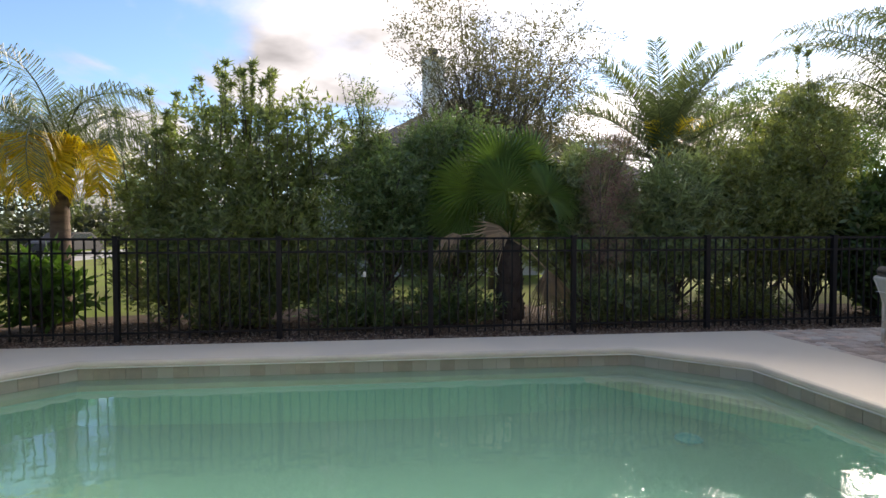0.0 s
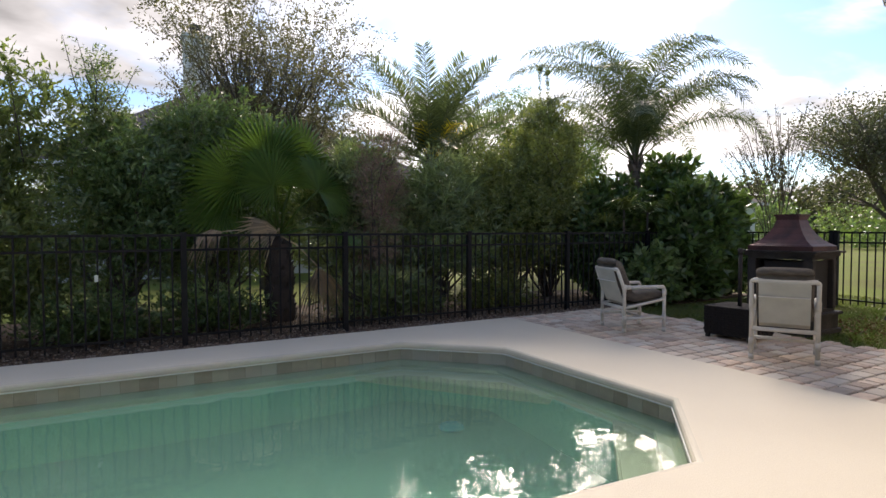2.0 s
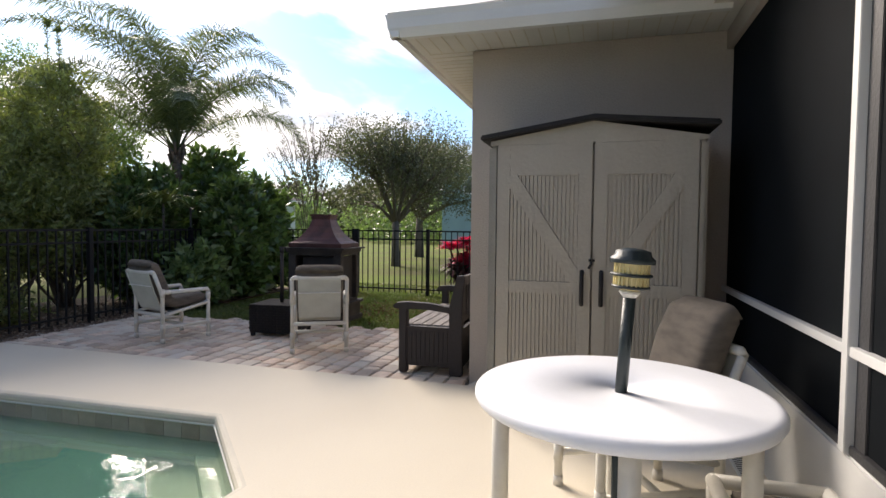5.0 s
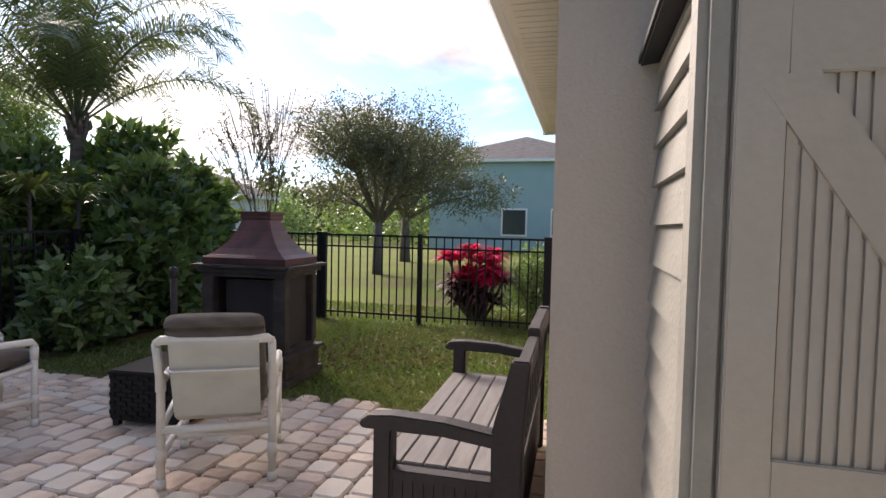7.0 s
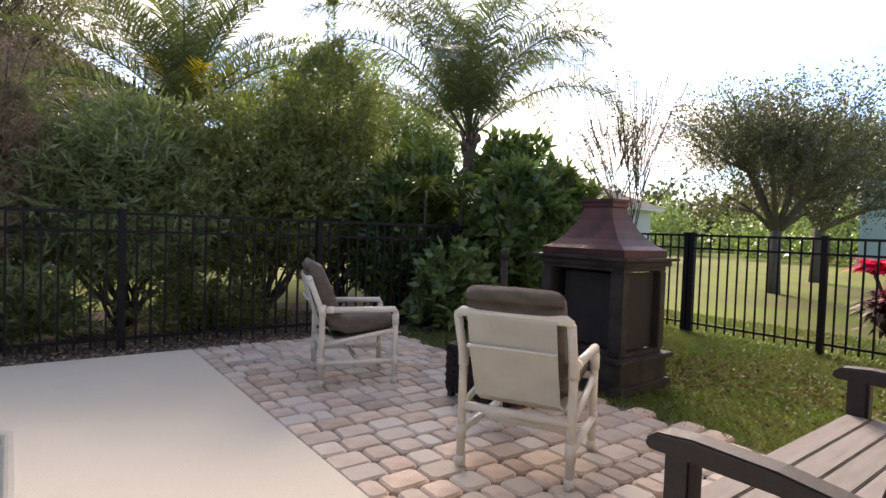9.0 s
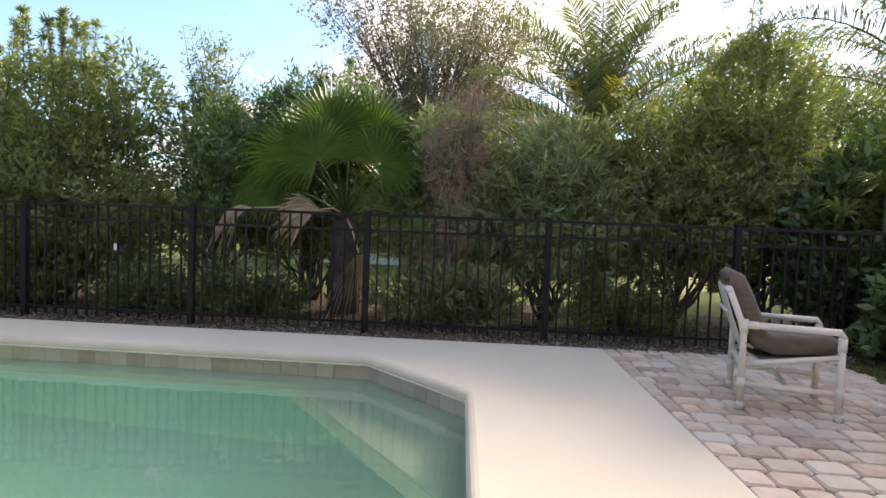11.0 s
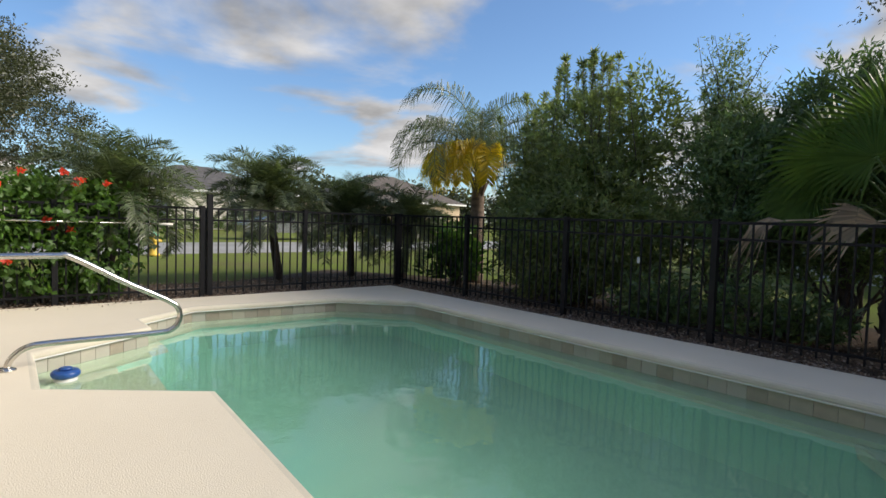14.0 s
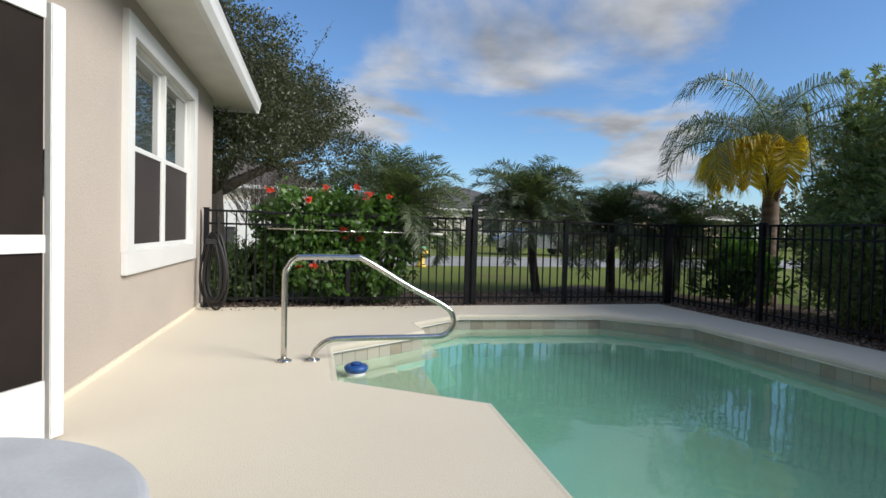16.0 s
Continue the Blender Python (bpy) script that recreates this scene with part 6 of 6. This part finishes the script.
spiky("cordyline", 91, (12.55, 3.75, -0.03), 90, 0.36, 0.06, REDLEAF, "red and magenta cordyline bush beyond the fence", hub=0.85, stems_n=16, spread=1.05, up=0.5)
spiky("ti_plant", 92, (12.5, 3.75, -0.03), 50, 0.38, 0.05, material("dark_red_leaf", (0.06, 0.015, 0.02), 0.6, island=0.5), "dark lower leaves of the red bush", hub=0.5, stems_n=14, spread=1.15, up=0.1)
spiky("yucca", 93, (9.15, 8.05, -0.03), 90, 0.55, 0.04, SHRUB_B, "spiky green yucca rosette behind the fence", hub=1.65, up=0.3)
spiky("yucca", 94, (9.7, 8.0, -0.03), 80, 0.5, 0.04, SHRUB_C, "spiky green yucca rosette behind the fence", hub=1.6, up=0.3)
spiky("yucca", 95, (8.75, 8.1, -0.03), 70, 0.45, 0.035, SHRUB_B, "spiky green yucca rosette behind the fence", hub=1.4, up=0.3)
spiky("cycad", 96, (16.6, 11.4, -0.03), 50, 1.0, 0.08, HIB, "low yellowish palm clump on the lawn", hub=0.5, stems_n=3, spread=1.6, up=0.2)


def scatter():
    rs = np.random.RandomState(21)
    # bark chips on the beds
    def chips(name, n, fx, label, size=0.035, mat=CHIP):
        p = fx(n)
        base = np.concatenate([p, rs.uniform(-0.022, 0.004, (len(p), 1))], 1)
        a = rs.uniform(0, 6.28, len(p))
        way = np.stack([np.cos(a), np.sin(a), rs.uniform(-0.15, 0.5, len(p))], 1)
        ob = part(name, quads_mesh(name, leaves_at(rs, base, unit(way), size, size * 0.6), mat), mat, None, label, kind="stuff")
    chips("bark_chips", 15000, lambda n: np.stack([rs.uniform(-3.3, 11.8, n), 7.51 + rs.uniform(0, 1, n) ** 2 * 1.8], 1), "loose bark chips on the bed behind the fence")
    chips("bark_chips", 6000, lambda n: np.stack([-3.33 - rs.uniform(0, 1, n) ** 1.5 * 1.9, rs.uniform(1.0, 8.2, n)], 1), "loose bark chips on the bed by the side fence")
    chips("leaf_litter", 1500, lambda n: np.stack([rs.normal(9.9, 0.55, n), rs.normal(4.4, 0.7, n)], 1), "dry brown leaves lying on the grass", 0.042, DEADGR)
    chips("leaf_litter", 260, lambda n: np.stack([-3.27 + np.abs(rs.normal(0, 0.10, n)), rs.uniform(1.0, 3.6, n)], 1), "dry leaves along the edge of the deck", 0.03, DEADGR)
    # grass of the small lawn by the patio
    n = 70000
    x, y = rs.uniform(8.33, 13.5, n), rs.uniform(2.4, 7.6, n)
    keep = ~((x > 8.45) & (x < 9.2) & (y > 4.6) & (y < 5.5)) & ((x > 8.42) | (rs.uniform(0, 1, n) < 0.5)) & ~((x > 9.6) & (y > 7.2))
    x, y = x[keep], y[keep]
    n = len(x)
    z = -0.035
    a = rs.uniform(0, 6.28, n)
    way = unit(np.stack([np.cos(a) * 0.7, np.sin(a) * 0.7, rs.uniform(0.35, 1.1, n)], 1))
    base = np.stack([x, y, np.full(n, z)], 1)
    part("grass", quads_mesh("grass", leaves_at(rs, base, way, 0.062, 0.009), BLADE), BLADE, None, "short patchy grass blades", kind="stuff")


scatter()

# ---------- distance ----------
def hip_house(name, x0, x1, y0, y1, wall_h, ridge, wall_mat, roof_mat, label, windows=(), over=0.5, gable=None, ridge_frac=0.5):
    t = thing(name, place(0, 0, -0.03), label, "house")
    part("wall", Geo().box((x0, y0, 0), (x1, y1, wall_h)), wall_mat, t, "rendered house wall")
    X0, X1, Y0, Y1 = x0 - over, x1 + over, y0 - over, y1 + over
    w = min(X1 - X0, Y1 - Y0) / 2 * ridge_frac * 2
    cx, cy = (X0 + X1) / 2, (Y0 + Y1) / 2
    if X1 - X0 > Y1 - Y0:
        r = [(X0 + w, cy, ridge), (X1 - w, cy, ridge)]
        f = [(0, 1, 5, 4), (1, 2, 5), (2, 3, 4, 5), (3, 0, 4), (3, 2, 1, 0)]
    else:
        r = [(cx, Y0 + w, ridge), (cx, Y1 - w, ridge)]
        f = [(0, 1, 4), (1, 2, 5, 4), (2, 3, 5), (3, 0, 4, 5), (3, 2, 1, 0)]
    part("roof", Geo().add([(X0, Y0, wall_h), (X1, Y0, wall_h), (X1, Y1, wall_h), (X0, Y1, wall_h)] + r, f), roof_mat, t, "hipped roof")
    part("fascia", Geo().box((X0, Y0, wall_h - 0.16), (X1, Y1, wall_h - 0.005)), WHITE, t, "white eaves board")
    for side, a, z0, wd, h in windows:
        d = 0.06
        if side == "x+":
            b, c = (x1, a, z0), (x1 + d, a + wd, z0 + h)
            e, k = (x1 + d, a + 0.1, z0 + 0.1), (x1 + d + 0.02, a + wd - 0.1, z0 + h - 0.1)
        elif side == "x-":
            b, c = (x0 - d, a, z0), (x0, a + wd, z0 + h)
            e, k = (x0 - d - 0.02, a + 0.1, z0 + 0.1), (x0 - d, a + wd - 0.1, z0 + h - 0.1)
        else:
            b, c = (a, y0 - d, z0), (a + wd, y0, z0 + h)
            e, k = (a + 0.1, y0 - d - 0.02, z0 + 0.1), (a + wd - 0.1, y0 - d, z0 + h - 0.1)
        win = part("window", Geo().box(b, c), WHITE, t, "white window frame")
        part("pane", Geo().box(e, k), GLASS, win, "dark window pane")
    return t


nh = hip_house("house", -0.4, 9.6, 17.6, 27, 3.0, 6.6, WHITEWALL, SHINGLE, "pale grey neighbouring house with dark hipped roof behind trees", [("y-", 0.6, 0.9, 1.2, 1.3), ("y-", 6.4, 0.9, 1.6, 1.3), ("y-", 8.8, 0.9, 1.2, 1.3)])
ch = part("chimney", Geo().box((2.9, 19.3, 3.2), (3.6, 20.0, 7.1)), WHITEWALL, nh, "pale chimney stack", bevel=0.02)
part("chimney_rim", Geo().box((2.84, 19.24, 7.1), (3.66, 20.06, 7.2)), WHITEWALL, ch, "chimney rim")
part("flue", Geo().lathe([(0.13, 7.2), (0.13, 7.42), (0.17, 7.44), (0.17, 7.55), (0.1, 7.58)], (3.25, 19.65, 0)), SHINGLE, ch, "dark flue cap")
hip_house("house", 36, 50, 1, 11.2, 5.3, 7.4, BLUEWALL, SHINGLE, "two storey blue house across the lawn", [("x-", 2.6, 0.9, 1.5, 1.6), ("x-", 5.4, 0.9, 1.5, 1.6), ("x-", 8.6, 3.4, 1.2, 1.2)], over=0.4)
hip_house("house", 24, 32, 19.5, 27, 2.8, 4.8, WHITEWALL, TILEROOF, "low house behind the queen palm", [("x-", 22, 0.9, 1.4, 1.2)])
hip_house("house", -48, -38, 9.0, 21.5, 2.9, 5.0, CREAM, SHINGLE, "cream house with a dark grey roof across the road", [("x+", 11.0, 0.9, 1.5, 1.3), ("x+", 16.5, 0.9, 1.8, 1.3)])
w2 = hip_house("house", -48, -38, 27.0, 40.0, 2.9, 5.6, PEACH, TILEROOF, "peach house with a brown roof across the road", [("x+", 29.0, 0.9, 1.5, 1.3), ("x+", 36.0, 0.9, 1.5, 1.3)])
gh = hip_house("house", -27, -20, -4.5, 3.2, 2.75, 4.3, CREAM, TILEROOF, "pale cream garage house beyond the side yard", [], over=0.35)
part("garage_door", Geo().box((-20.0, -2.6, 0), (-19.94, 1.6, 2.1)), WHITE, gh, "wide pale garage door")
b = thing("trash_bin", place(-17.6, -0.45, -0.03), "dark wheeled trash bin beside the garage", "bin")
part("body", Geo().box((-0.25, -0.28, 0), (0.25, 0.28, 0.95), taper=-0.04), SCREENFR, b, "dark grey body", bevel=0.02)
part("lid", Geo().box((-0.31, -0.34, 0.95), (0.31, 0.34, 1.02)), SCREENFR, b, "dark lid", bevel=0.02)


def car(x, y, turn, mat, label):
    c = thing("car", place(x, y, -0.02, turn), label, "car")
    prof = [(-2.2, 0.35), (-2.2, 0.75), (-1.9, 0.9), (-1.2, 0.98), (-0.6, 1.4), (0.9, 1.42), (1.6, 0.98), (2.2, 0.85), (2.25, 0.35)]
    n = len(prof)
    g = Geo().add([(px, -0.85, z) for px, z in prof] + [(px, 0.85, z) for px, z in prof], [tuple(range(n)), tuple(reversed(range(n, 2 * n)))] + [(i, n + i, n + (i + 1) % n, (i + 1) % n) for i in range(n)])
    part("body", g, mat, c, "painted body", bevel=0.05)
    for s in (-1, 1):
        part("side_window", Geo().add([(-0.9, s * 0.86, 1.0), (1.2, s * 0.86, 1.0), (0.8, s * 0.86, 1.33), (-0.5, s * 0.86, 1.33)], [(0, 1, 2, 3)]), GLASS, c, "dark side windows")
        for w in (-1.4, 1.4):
            part("wheel", Geo().tube([(w, s * 0.65, 0.32), (w, s * 0.87, 0.32)], 0.32, 16), HOSE, c, "dark wheel")


car(-21.5, 13.6, 88, STEEL, "small silver car parked across the road")
car(-17, 36, 80, HOSE, "dark car parked far down the road")


def far_plants():
    rs = np.random.RandomState(33)
    # hedges in front of the far houses
    for k, (x, y0, y1) in enumerate(((-36.8, 10.0, 20.5), (-36.8, 28.0, 38.5))):
        q = crown_quads(200 + k, [(x, y, 0.45, 0.6, 1.0, 0.5) for y in np.arange(y0, y1, 1.2)], 1500, 6, 0.12, 0.08)
        m = SHRUB_C
        part("far_hedge", quads_mesh("far_hedge", q, m), m, None, "clipped dark hedge in front of a far house", kind="stuff")
    # woods at the horizon
    blobs, x = [], 0
    rnd = random.Random(12)
    for i in range(150):
        a = 2 * math.pi * i / 150 + rnd.uniform(-0.02, 0.02)
        r = rnd.uniform(68, 82)
        h = rnd.uniform(2.0, 4.2)
        px, py = r * math.cos(a), r * math.sin(a)
        if py < -25:
            continue
        if abs(a - 0.3) < 0.4:
            h *= 1.3
        blobs.append((px, py, h * 0.55, rnd.uniform(2.5, 4.5), rnd.uniform(2.5, 4.5), h))
    q = crown_quads(201, blobs, 26000, 4, 0.7, 0.45, spread=0.6)
    part("far_woods", quads_mesh("far_woods", q, OAK), OAK, None, "dark tree line on the horizon", kind="stuff")
    # nearer scrub east and north, closing the gaps between the trunks
    blobs = []
    for i in range(20):
        y = 4 + i * 2.6
        blobs.append((46 + rnd.uniform(-5, 8), y + 6, 1.4, 2.2, 2.2, rnd.uniform(1.6, 3.2)))
    q = crown_quads(202, blobs, 7000, 5, 0.32, 0.2, spread=0.3)
    part("far_scrub", quads_mesh("far_scrub", q, SHRUB_C), SHRUB_C, None, "dark scrub beyond the lawn", kind="stuff")


far_plants()


# ---------- pieces: pavers and tiles ----------
def pieces():
    rnd = random.Random(8)
    # waterline tiles
    tile_mesh = mesh_of("tile", Geo().box((-0.073, -0.004, -0.075), (0.073, 0.004, 0.075)), TILE)
    w = offset(POOL, 0.031)
    for a, b2 in zip(w, w[1:] + w[:1]):
        L = math.hypot(b2[0] - a[0], b2[1] - a[1])
        n = max(1, round(L / 0.153))
        ang = math.atan2(b2[1] - a[1], b2[0] - a[0])
        for k in range(n):
            s = (k + 0.5) / n
            m = Matrix.Translation((a[0] + (b2[0] - a[0]) * s, a[1] + (b2[1] - a[1]) * s, -0.148)) @ Matrix.Rotation(ang, 4, "Z") @ Matrix.Diagonal((L / n / 0.151, 1, 1, 1))
            part("tile", tile_mesh, TILE, pool_wall, at=m)
    # pavers: rows across the patio with stones of three lengths
    def stone(wd, dp):
        c, k = 0.010, 0.020
        hx, hy = wd / 2 - 0.005, dp / 2 - 0.005

        def ring(d, z):
            x, y = hx - d, hy - d
            return [(-x + k, -y, z), (x - k, -y, z), (x, -y + k, z), (x, y - k, z), (x - k, y, z), (-x + k, y, z), (-x, y - k, z), (-x, -y + k, z)]
        v = ring(0, -0.035) + ring(0, -0.012) + ring(c, 0.0)
        f = [tuple(range(16, 24))] + [(j + i, j + (i + 1) % 8, j + 8 + (i + 1) % 8, j + 8 + i) for j in (0, 8) for i in range(8)]
        return v, f
    widths = (0.12, 0.165, 0.215)
    dp = 0.168
    shared = {wd: mesh_of("paver", Geo().add(*stone(wd, dp)), PAVER) for wd in widths}
    rest, count = Geo(), 0
    y, row = 2.36, 0
    while y < 7.46:
        x = 6.262
        end = 8.33 + rnd.uniform(-0.02, 0.05)
        while x < end - 0.06:
            wd = rnd.choice(widths)
            m = Matrix.Translation((x + wd / 2, y + dp / 2, -0.003 + rnd.uniform(-0.003, 0.002))) @ Matrix.Rotation(rnd.uniform(-0.02, 0.02), 4, "Z") @ Matrix.Rotation(rnd.uniform(-0.012, 0.012), 4, "X")
            if y < 6.2 and count < 300 and not (x > 7.9 and y > 5.4):
                part("paver", shared[wd], PAVER, paver_bed, at=m)
                count += 1
            else:
                v, f = stone(wd, dp)
                rest.add([m @ Vector(p) for p in v], f)
            x += wd
        y += dp
        row += 1
    part("paver_rest", rest, PAVER2, paver_bed, "tumbled tan and grey concrete pavers", kind="stuff")


pieces()
